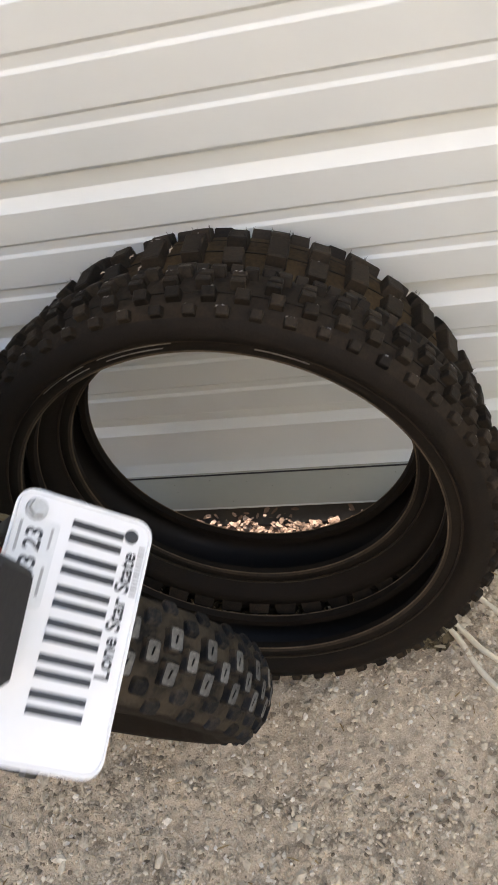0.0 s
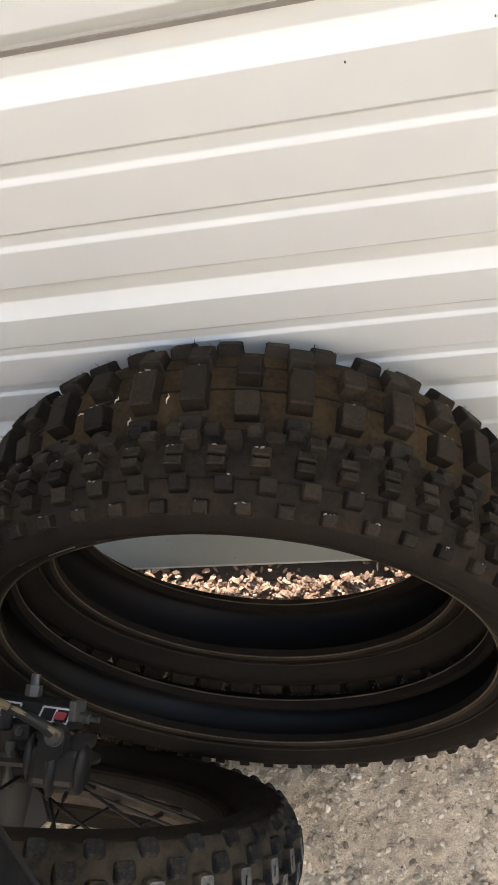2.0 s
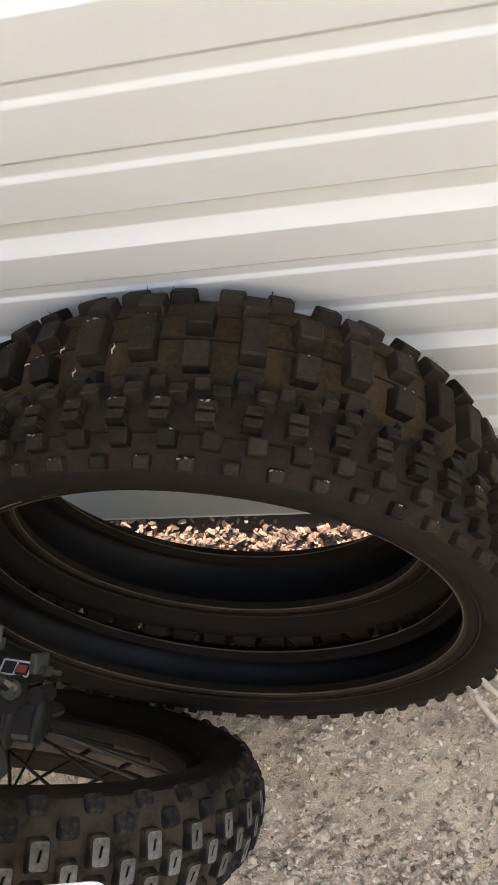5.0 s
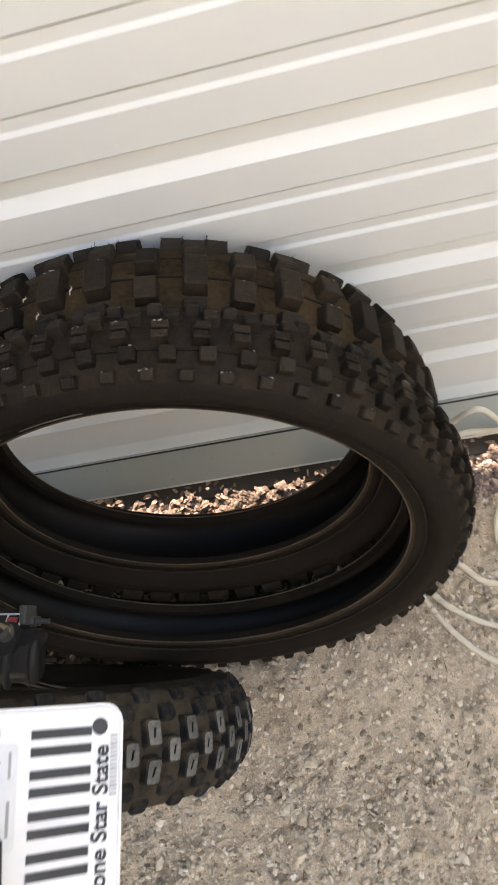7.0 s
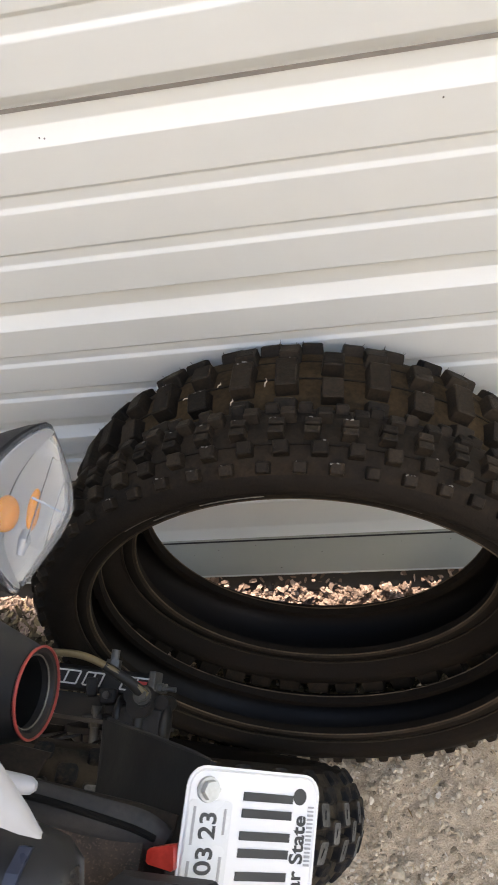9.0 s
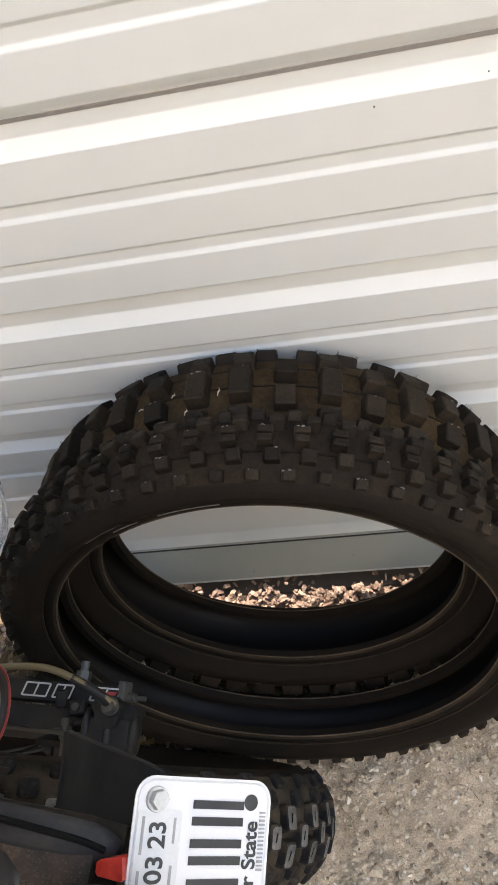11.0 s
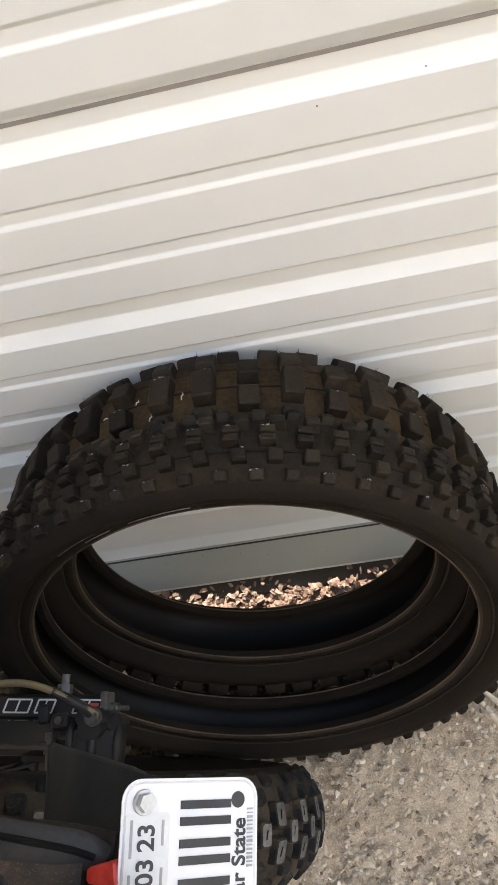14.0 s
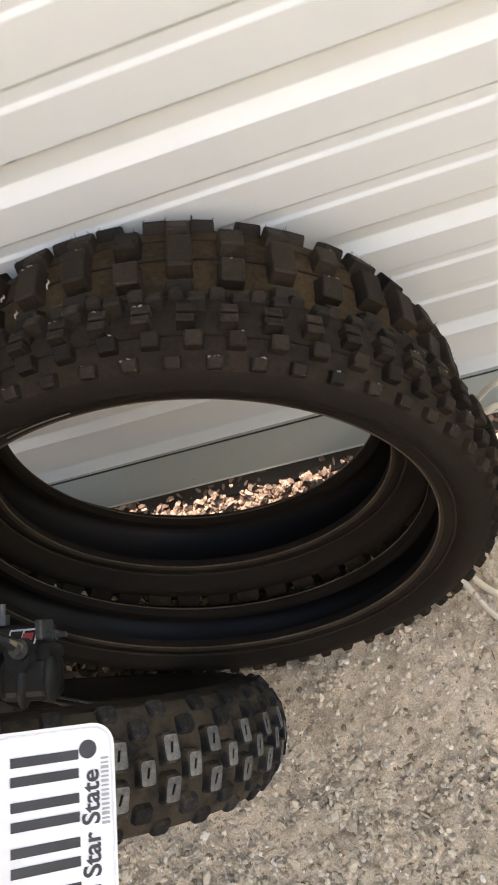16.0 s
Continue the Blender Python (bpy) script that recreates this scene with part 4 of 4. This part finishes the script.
fit(part("swingarm_guard", bm, BLACK_METAL, bike, "added black plate hiding bright ground under the arm"))

# muffler
def barrel(r, w, u, rad, seg=36):
    return [(r, w + rad * math.cos(2 * math.pi * j / seg), u + rad * math.sin(2 * math.pi * j / seg)) for j in range(seg)]


bm = loft(bmesh.new(), [barrel(-0.42, 0.085, 0.34, 0.050), barrel(-0.12, 0.084, 0.40, 0.056), barrel(0.04, 0.083, 0.43, 0.056), barrel(0.060, 0.083, 0.432, 0.056)])
muffler = fit(part("muffler", bm, MUFFLER, bike, "matt black muffler", True))
bm = bmesh.new()
rings = [barrel(0.060, 0.083, 0.432, 0.0575), barrel(0.068, 0.083, 0.434, 0.0575), barrel(0.120, 0.081, 0.441, 0.0440), barrel(0.160, 0.080, 0.447, 0.0303), barrel(0.163, 0.080, 0.447, 0.0295), barrel(0.162, 0.080, 0.447, 0.0282), barrel(0.10, 0.080, 0.447, 0.0265)]
part("end_cap", loft(bm, rings), MUFFLER, muffler, "tapered black end cap", True)
RING = Matrix.Translation((0.164, 0.080, 0.447)) @ Matrix.Rotation(radians(-90), 4, "Z")
bm = lathe(bmesh.new(), [(0.0292, 0.000), (0.0302, 0.0006), (0.0306, 0.0014), (0.0302, 0.0022), (0.0292, 0.0026), (0.0288, 0.0014)], 48, RING)
part("outlet_ring", bm, RED_RING, muffler, "thin red ring round the outlet", True)
bm = lathe(bmesh.new(), [(0.0289, -0.004), (0.0289, 0.0008), (0.0262, 0.0002), (0.0240, -0.004), (0.0232, -0.05), (0.0255, -0.05)], 40, RING)
part("outlet_lip", bm, BLACK_METAL, muffler, "", True)
bm = lathe(bmesh.new(), [(0.0231, -0.008), (0.0229, -0.055), (0.0005, -0.055), (0.0005, -0.058), (0.0250, -0.058), (0.0236, -0.008)], 32, RING)
part("outlet", bm, SOOT_AND_SHADE, muffler, "sooty open outlet", True)

bm = lathe(bmesh.new(), [(0.0232, -0.0030), (0.0240, -0.0022), (0.0246, -0.0030), (0.0240, -0.0038)], 40, RING)
part("inner_ring", bm, STEEL, muffler, "thin grey inner ring", True)

# rear mudguard and tail
def arch(r, mid, half, u, drop, thick):
    """A shallow upside-down trough section, as one closed ring."""
    n = 9
    top = [(r, mid + half * (2 * i / (n - 1) - 1), u - drop * abs(2 * i / (n - 1) - 1) ** 2.5) for i in range(n)]
    return top + [(p[0], p[1], p[2] - thick) for p in reversed(top)]


bm = loft(bmesh.new(), [arch(-0.42, -0.035, 0.085, 0.60, 0.05, 0.004), arch(-0.15, -0.035, 0.080, 0.56, 0.045, 0.004), arch(0.05, -0.035, 0.070, 0.50, 0.04, 0.004), arch(0.16, -0.035, 0.062, 0.462, 0.035, 0.004), arch(0.235, -0.035, 0.056, 0.437, 0.022, 0.004), arch(0.262, -0.035, 0.052, 0.425, 0.012, 0.004)])
fit(part("mudguard", bm, MUD_PLASTIC, bike, "black rear mudguard browned with dust", True))
# added dark arch: stands in for the body's shade on the tyre
bm = loft(bmesh.new(), [arch(-0.42, -0.012, 0.062, 0.455, 0.035, 0.004), arch(-0.15, -0.012, 0.062, 0.430, 0.035, 0.004), arch(0.02, -0.012, 0.060, 0.402, 0.034, 0.004), arch(0.095, -0.012, 0.054, 0.382, 0.030, 0.004), arch(0.130, -0.012, 0.050, 0.364, 0.028, 0.004)])
fit(part("inner_mudguard", bm, MUD_PLASTIC, bike, "added dark cover standing in for shade over the wheel", True))
# rounded side rail of the mudguard; a black bar paints its slot's shade
bm = sweep(bmesh.new(), curve_points([(0.02, 0.043, 0.514), (0.10, 0.031, 0.491), (0.18, 0.019, 0.468), (0.222, 0.013, 0.452), (0.246, 0.008, 0.436), (0.257, 0.000, 0.426)]), 0.0118, 14, 0.40)
fit(part("mudguard_rail", bm, PLASTIC, bike, "smooth black edge rail", True))
bm = sweep(bmesh.new(), curve_points([(0.02, 0.0430, 0.5205), (0.10, 0.0330, 0.4975), (0.150, 0.0285, 0.4830), (0.166, 0.0235, 0.4785), (0.196, 0.0200, 0.4695), (0.222, 0.0150, 0.4580), (0.244, 0.0095, 0.4440), (0.256, 0.0045, 0.4345)]), 0.0022, 8)
fit(part("slot", bm, SOOT_AND_SHADE, bike, "black bar painting the slot's shade"))
bm = loft(bmesh.new(), [[(r, w0, u), (r, w1, u - 0.004), (r, w1, u - 0.012), (r, w0, u - 0.012)] for r, w0, w1, u in ((0.02, -0.03, 0.042, 0.522), (0.10, -0.03, 0.032, 0.498), (0.18, -0.03, 0.021, 0.474), (0.224, -0.03, 0.014, 0.456), (0.250, -0.028, 0.008, 0.441))])
fit(part("tail_top", bm, SPECKLED, bike, "black tail top speckled with brown mud", True))

# plate carrier
def sheet(bm, corners, thick):
    a, b, c, d = (Vector(p) for p in corners)
    n = (b - a).cross(d - a).normalized() * thick
    grid = []
    for i in range(6):
        for j in range(5):
            s, t = i / 5, j / 4
            p = (a * (1 - s) + b * s) * (1 - t) + (d * (1 - s) + c * s) * t
            grid.append(p + n * 0.4 * math.sin(math.pi * t))
    vs = [bm.verts.new(p) for p in grid] + [bm.verts.new(p - n) for p in grid]
    f = lambda i, j, k: vs[k * 30 + i * 5 + j]
    for i in range(5):
        for j in range(4):
            bm.faces.new((f(i, j, 0), f(i + 1, j, 0), f(i + 1, j + 1, 0), f(i, j + 1, 0)))
            bm.faces.new((f(i, j, 1), f(i, j + 1, 1), f(i + 1, j + 1, 1), f(i + 1, j, 1)))
    for i in range(5):
        bm.faces.new((f(i, 0, 0), f(i, 0, 1), f(i + 1, 0, 1), f(i + 1, 0, 0)))
        bm.faces.new((f(i, 4, 0), f(i + 1, 4, 0), f(i + 1, 4, 1), f(i, 4, 1)))
    for j in range(4):
        bm.faces.new((f(0, j, 0), f(0, j + 1, 0), f(0, j + 1, 1), f(0, j, 1)))
        bm.faces.new((f(5, j, 0), f(5, j, 1), f(5, j + 1, 1), f(5, j + 1, 0)))
    return bm


bm = sheet(bmesh.new(), [(0.142, 0.066, 0.262), (0.284, 0.052, 0.416), (0.268, -0.004, 0.404), (0.159, 0.010, 0.294)], 0.004)
fit(part("plate_carrier", bm, FLAP, bike, "dark plastic carrier behind the plate", True))
bm = sweep(bmesh.new(), [(0.1585, 0.0105, 0.2955), (0.1415, 0.066, 0.2635), (0.146, 0.0665, 0.2675), (0.262, 0.0548, 0.3925), (0.278, 0.0525, 0.4085)], [0.0022, 0.0024, 0.0024, 0.0018, 0.0008], 10)
fit(part("carrier_rim", bm, PLASTIC, bike, "rounded rim of the carrier", True))
bm = sheet(bmesh.new(), [(0.2718, 0.02, 0.4253), (0.3358, 0.02, 0.3621), (0.3358, -0.09, 0.3621), (0.2718, -0.09, 0.4253)], 0.004)
fit(part("plate_backing", bm, PLASTIC, bike, "", True))
# tail lamp housing and reflector
bm = loft(bmesh.new(), [[(r, w, u) for r, u in prof_] for w, prof_ in (
    (-0.010, ((0.250, 0.462), (0.298, 0.446), (0.301, 0.448), (0.299, 0.474), (0.262, 0.480), (0.252, 0.477))),
    (-0.016, ((0.245, 0.455), (0.302, 0.440), (0.307, 0.444), (0.305, 0.478), (0.260, 0.486), (0.247, 0.482))),
    (-0.080, ((0.245, 0.455), (0.302, 0.440), (0.310, 0.444), (0.308, 0.480), (0.260, 0.488), (0.247, 0.484))),
    (-0.088, ((0.250, 0.460), (0.298, 0.446), (0.303, 0.448), (0.301, 0.474), (0.262, 0.480), (0.252, 0.477))))])
fit(part("tail_lamp_housing", bm, PLASTIC, bike, "black tail lamp housing", True))
bm = loft(bmesh.new(), [[(0.2545, -0.0015, u), (0.2562, 0.0002, u), (0.2690, 0.0036, u), (0.2706, 0.0026, u), (0.2725, -0.0092, u), (0.2712, -0.0105, u), (0.2562, -0.0088, u), (0.2546, -0.0072, u)] for u in (0.426, 0.441)])
fit(part("reflector", bm, REFLECTOR, bike, "red side reflector"))
# white side panel, a thin curved blade that narrows to a point
bm = loft(bmesh.new(), [[(r, w + hw * x, u + 0.35 * hw * (1 - x * x) + hu * z) for x, z in ((-1, -1), (-0.5, -1), (0, -1), (0.5, -1), (1, -1), (1, 1), (0.5, 1), (0, 1), (-0.5, 1), (-1, 1))] for r, w, hw, u, hu in ((-0.02, 0.085, 0.060, 0.705, 0.003), (0.10, 0.088, 0.045, 0.695, 0.003), (0.19, 0.073, 0.030, 0.672, 0.003), (0.236, 0.0495, 0.0165, 0.645, 0.0025), (0.250, 0.0405, 0.0112, 0.638, 0.0022), (0.262, 0.0300, 0.0052, 0.627, 0.0018), (0.268, 0.0245, 0.0012, 0.621, 0.001))])
fit(part("side_panel", bm, WHITE_PLASTIC, bike, "glossy white pointed side panel", True))
bm = sweep(bmesh.new(), [(0.15, 0.045, 0.590), (0.20, 0.040, 0.584), (0.234, 0.038, 0.580), (0.239, 0.038, 0.5795), (0.2415, 0.038, 0.579)], [0.0048, 0.0048, 0.0046, 0.0040, 0.0020], 14)
fit(part("bar_end", bm, SILVER_PLASTIC, bike, "pale grey rounded bar end", True))
bm = loft(bmesh.new(), [[(r, w + hw * x, u + hu * z) for x, z in ((-1, -0.6), (-0.6, -1), (0.6, -1), (1, -0.6), (1, 0.3), (0.85, 0.75), (0.5, 1), (-0.5, 1), (-0.85, 0.75), (-1, 0.3))] for r, w, u, hw, hu in ((-0.1, -0.03, 0.60, 0.075, 0.045), (0.10, -0.03, 0.585, 0.062, 0.032), (0.20, -0.03, 0.578, 0.056, 0.022), (0.236, -0.03, 0.576, 0.052, 0.020), (0.256, -0.03, 0.575, 0.048, 0.018), (0.266, -0.03, 0.573, 0.040, 0.012), (0.269, -0.03, 0.572, 0.030, 0.006))])
fit(part("tail_cover", bm, GLOSS_BLACK, bike, "glossy black rounded tail cover", True))

# thin strip standing in for the blue sky reflected in the tail cover
bm = loft(bmesh.new(), [[(0.2445 - 0.0015 * i, w, u), (0.2505 - 0.0015 * i, w, u - 0.0006), (0.2505 - 0.0015 * i, w, u - 0.0030), (0.2445 - 0.0015 * i, w, u - 0.0030)] for i, (w, u) in enumerate(((0.0145, 0.5905), (0.004, 0.5960), (-0.01, 0.5972), (-0.05, 0.5972)))])
fit(part("tail_strip", bm, SKY_SHEEN, bike, "blue-grey strip painting the sky's reflection on the tail"))
bm = ell(bmesh.new(), (0.190, -0.022, 0.586), (0.047, 0.036, 0.022), 32, 14)
fit(part("seat_end", bm, OLIVE, bike, "rounded dark olive seat end", True))

# turn signal
def almond(bm, at, depth, half, thick, power, bow=0.010):
    """Half of a pointed pod: deep in the middle, narrowing to both ends, on a bowed seam."""
    rings = []
    for i in range(25):
        t = -0.985 + 1.97 * i / 24
        d, h = depth * (1 - abs(t) ** power), thick * math.sqrt(1 - t * t)
        rings.append([(at[0] + bow * t * t + d * math.sin(math.pi * j / 16) ** 0.9, at[1] + half * t, at[2] + h * math.cos(math.pi * j / 16)) for j in range(17)])
    return loft(bm, rings)


signal = almond(bmesh.new(), (0.1700, 0.178, 0.556), -0.046, 0.0505, 0.0205, 2.6, 0.025)
signal_body = fit(part("turn_signal", signal, PLASTIC, bike, "black turn signal with clear lens", True))
bm = almond(bmesh.new(), (0.1705, 0.178, 0.556), 0.0490, 0.0500, 0.0178, 1.7, 0.025)
almond(bm, (0.1713, 0.178, 0.556), 0.0460, 0.0478, 0.0160, 1.7, 0.025)
lens = part("lens", bm, LENS, signal_body, "clear faceted lens", True)
lens.visible_shadow = False
bm = almond(bmesh.new(), (0.1717, 0.178, 0.556), 0.0040, 0.0465, 0.0140, 2.0, 0.025)
part("reflector_dish", bm, CHROME, signal_body, "bright reflector dish", True)
bm = ell(bmesh.new(), (0.1810, 0.172, 0.556), (0.0070, 0.0105, 0.0085))
part("bulb", bm, AMBER, signal_body, "amber bulb", True)
bm = ell(bmesh.new(), (0.1955, 0.176, 0.554), (0.0026, 0.0120, 0.0050))
part("bulb_cap", bm, AMBER, signal_body, "amber inner cap", True)
bm = sweep(bmesh.new(), [(0.1940, 0.150, 0.556), (0.1960, 0.158, 0.558), (0.1945, 0.164, 0.556)], [0.0020, 0.0034, 0.0018], 10)
part("bulb_holder", bm, CHROME, signal_body, "bright bulb holder", True)
bm = box(bmesh.new(), (0.0010, 0.050, 0.018), pose(0.2035, 0.180, 0.556, 0, 0, -6), 0.0004)
part("lens_rib", bm, LENS, signal_body, "clear inner rib")
bm = sweep(bmesh.new(), [(0.2000, 0.180, 0.567), (0.2165, 0.174, 0.562)], 0.0007, 6)
part("mould_line", bm, CHROME, signal_body, "thin bright mould line")
pts_stalk = [(0.160, 0.150, 0.552), (0.158, 0.12, 0.548), (0.154, 0.09, 0.545), (0.15, 0.05, 0.54), (0.14, 0.0, 0.54)]
bm = sweep(bmesh.new(), curve_points(pts_stalk, 4), 0.016, 16)
part("stalk", bm, PLASTIC, signal_body, "rubbery ribbed stalk", True)
for k in range(6):
    p = Vector((0.158 - 0.0012 * k, 0.118 - 0.008 * k, 0.548 - 0.0007 * k))
    bm = lathe(bmesh.new(), [(0.0155, -0.002), (0.0182, -0.0015), (0.0182, 0.0015), (0.0155, 0.002)], 24, Matrix.Translation(p))
    part("stalk_rib", bm, PLASTIC, signal_body, "", True)

# number plate: white pressed sheet, its number as plain bars
PLATE = Matrix.Translation((0.308, -0.039, 0.398)) @ Matrix(((0, -0.712, 0.702, 0), (1, 0, 0, 0), (0, 0.702, 0.712, 0), (0, 0, 0, 1)))
bm = slab(bmesh.new(), rounded(0.178, 0.102, 0.013), 0.0012, Matrix(), 0.0003)
plate = fit(part("number_plate", bm, PLATE_WHITE, bike, "white pressed licence plate with rounded corners"), PLATE)
bm = bmesh.new()
rim_o, rim_i = rounded(0.1755, 0.0995, 0.012), rounded(0.1715, 0.0955, 0.010)
lo = [[bm.verts.new((x, y, z)) for x, y in ring] for ring, z in ((rim_o, 0.0004), (rim_i, 0.0004))]
mid_r = [bm.verts.new(((a[0] + b[0]) / 2, (a[1] + b[1]) / 2, 0.0016)) for a, b in zip(rim_o, rim_i)]
for a, b in ((lo[0], mid_r), (mid_r, lo[1])):
    for j in range(len(a)):
        bm.faces.new((a[j], a[(j + 1) % len(a)], b[(j + 1) % len(a)], b[j]))
part("pressed_rim", bm, PLATE_WHITE, plate, "", True)


def bar(name, x, y, w, h, material=INK, z=0.0011, turn=0.0, thick=0.0008):
    return part(name, slab(bmesh.new(), [(-w / 2, -h / 2), (w / 2, -h / 2), (w / 2, h / 2), (-w / 2, h / 2)], thick, pose(x, y, z, 0, 0, turn)), material, plate)


for i in range(6):
    for side in (-1, 1):
        bar("number_bar", -0.0482 + 0.0232 * i + 0.0050 * side, -0.0100, 0.0052, 0.0385)
words("Lone Star State", 0.0145, INK, plate, pose(0.0185, -0.0365, 0.0010), "black lettering", "state_lettering", 0.0003)
bm = lathe(bmesh.new(), [(0.0052, 0.0006), (0.0052, 0.0011), (0.0001, 0.0011), (0.0001, 0.0006)], 24, Matrix.Translation((0.0750, -0.0350, 0)) @ Matrix.Rotation(radians(90), 4, "X"))
part("dot", bm, INK, plate)
for i, w in enumerate((1.0, 0.5, 1.4, 0.6, 0.9, 0.5, 1.2, 0.7, 0.5, 1.1, 0.6, 0.9, 1.3, 0.5, 0.8)):
    bar("code_bar", 0.034 + 0.0025 * i, -0.0447, 0.0008 * w + 0.0005, 0.0045, FADED_INK, 0.0009)
bm = slab(bmesh.new(), rounded(0.060, 0.031, 0.003), 0.0005, pose(0.039, 0.0325, 0.0010))
part("registration_sticker", bm, STICKER, plate, "white registration sticker")
words("03", 0.0165, INK, plate, pose(0.0345, 0.0330, 0.0015), "black lettering", "month_lettering", 0.0003)
words("23", 0.0165, INK, plate, pose(0.0545, 0.0330, 0.0015), "black lettering", "year_lettering", 0.0003)
for x, y, w, h in ((0.054, 0.0440, 0.022, 0.0019), (0.024, 0.0440, 0.020, 0.0019), (0.057, 0.0218, 0.015, 0.0017), (0.027, 0.0218, 0.020, 0.0019), (0.0185, 0.0330, 0.006, 0.0080)):
    bar("small_print", x, y, w, h, FADED_INK, 0.0013, 0, 0.0003)
for x in (0.075, -0.075):
    bm = bmesh.new()
    bmesh.ops.create_cone(bm, cap_ends=True, segments=28, radius1=0.0080, radius2=0.0075, depth=0.002, matrix=pose(x, 0.036, 0.0018))
    bmesh.ops.create_cone(bm, cap_ends=True, segments=6, radius1=0.0066, radius2=0.0058, depth=0.005, matrix=pose(x, 0.036, 0.0048, 0, 0, 12))
    part("bolt", bm, ZINC, plate, "hexagonal steel bolt")

# ---- cord on the gravel ----
def on_ground(points, lift=0.004):
    return [(x, y, float(ground_height(x, y)) + lift + z) for x, y, z in points]


CORD = 0.0045
strands = [
    [(0.10, -0.255, 0), (0.125, -0.287, 0), (0.156, -0.34, 0), (0.205, -0.388, 0), (0.29, -0.43, 0), (0.40, -0.44, 0), (0.50, -0.40, 0), (0.52, -0.31, 0.004), (0.44, -0.26, 0.006), (0.33, -0.262, 0.008), (0.23, -0.282, 0.004), (0.186, -0.247, 0.002), (0.15, -0.21, 0)],
    [(0.11, -0.250, 0.0), (0.133, -0.275, 0), (0.162, -0.31, 0), (0.219, -0.342, 0), (0.31, -0.36, 0.004), (0.42, -0.34, 0.006), (0.46, -0.25, 0.002), (0.40, -0.16, 0), (0.32, -0.13, 0), (0.262, -0.17, 0.002), (0.246, -0.216, 0.006), (0.259, -0.245, 0.008), (0.29, -0.262, 0.012)],
    [(0.17, -0.085, 0.020), (0.200, -0.074, 0.110), (0.238, -0.072, 0.158), (0.272, -0.076, 0.098), (0.31, -0.09, 0.020), (0.36, -0.095, 0.0), (0.37, -0.08, 0.010), (0.315, -0.076, 0.060), (0.270, -0.074, 0.066), (0.220, -0.074, 0.080), (0.19, -0.085, 0.040)],
]
for line in strands:
    bm = sweep(bmesh.new(), curve_points(on_ground(line), 8), CORD, 10)
    ob = part("cord", bm, ROPE, None, "", True)
    tagged(ob, "loose loop of pale cream cord lying on gravel", "cord", "cord loops")

# ---- loose cover ----
gathers = lambda x, y, r: r.random(len(x)) < rough_ground(x, y) ** 1.2
scatter("gravel_grit", 46000, (-0.62, 0.46, -0.92, -0.12), (0.0015, 0.0058), (0.4, 0.8), 0.12, STONES, "small angular limestone grit strewn over the sand", "gravel", 11, gathers, 2.3)
scatter("gravel_stones", 900, (-0.62, 0.46, -0.92, -0.10), (0.0035, 0.0110), (0.35, 0.65), 0.10, STONES, "scattered pale gravel stones half sunk in sand", "gravel", 12, gathers, 3.2)
slivers("wood_chips", 17000, (-0.9, 0.6, -0.150, -0.066), (0.003, 0.014), (0.002, 0.008), CHIPS, "bleached wood chips heaped along the wall foot", "wood chips", 13, (0.001, 0.007), 0.20, lambda x, y, r: r.random() < (0.35 if x < -0.43 else 1.0) * (0.05 if y > -0.079 else min(1.0, max(0.2, (y + 0.16) / 0.04))))
slivers("stray_chips", 900, (-0.62, 0.5, -0.082, -0.054), (0.005, 0.016), (0.003, 0.008), CHIPS, "dusty wood chips strewn on the added dark strip", "wood chips", 19, (0.0065, 0.0110), 0.22, lambda x, y, r: r.random() < (0.30 + 0.22 * math.sin(x * 31.0 + 1.0)) * (1.0 if y < -0.068 else 0.6))
slivers("leaf_litter", 2600, (-1.0, -0.27, -0.345, -0.10), (0.008, 0.026), (0.005, 0.014), LEAF_AND_SHADE, "damp brown leaf litter drifted behind the tyres", "leaf litter", 17, (0.001, 0.007), 0.5, lambda x, y, r: (x < -0.46 or y < -0.285) and r.random() < 0.9)
# added dark crumbs: they put the shade between the tyres into ground colour
slivers("shade_crumbs", 2600, (-0.42, 0.12, -0.30, -0.155), (0.006, 0.020), (0.004, 0.011), LEAF_AND_SHADE, "added dark crumbs standing in for shade under the tyres", "leaf litter", 23, (0.001, 0.006), 0.35)
slivers("dry_straw", 160, (-0.6, 0.45, -0.8, -0.12), (0.006, 0.018), (0.001, 0.003), LITTER, "scattered bits of dry straw and bark", "litter", 14, (0.001, 0.004), 0.2)

slivers("pale_chips", 700, (-0.6, 0.46, -0.92, -0.12), (0.003, 0.011), (0.002, 0.007), CREAM, "small flat pale chips lying on the sand", "gravel", 15, (0.001, 0.003), 0.3)

for x, y, z, l, turn in ((-0.185, -0.108, 0.622, 0.008, 75), (-0.238, -0.087, 0.603, 0.009, 20), (-0.150, -0.092, 0.628, 0.010, 80), (-0.200, -0.084, 0.618, 0.007, 60), (-0.006, -0.062, 0.575, 0.006, 10), (-0.092, -0.060, 0.606, 0.006, 30)):
    bm = sweep(bmesh.new(), [(-l / 2, 0, 0), (-l / 6, 0.001, 0.0015), (l / 5, -0.0005, 0.001), (l / 2, 0.001, 0)], [0.0004, 0.0008, 0.0007, 0.0002], 6, 0.5)
    bit = part("straw_bit", bm, FLECK, None)
    bit.matrix_world = pose(x, y, z, 35, 0, turn)
    tagged(bit, "pale bit of straw caught on a tyre", "straw", "straw bits")
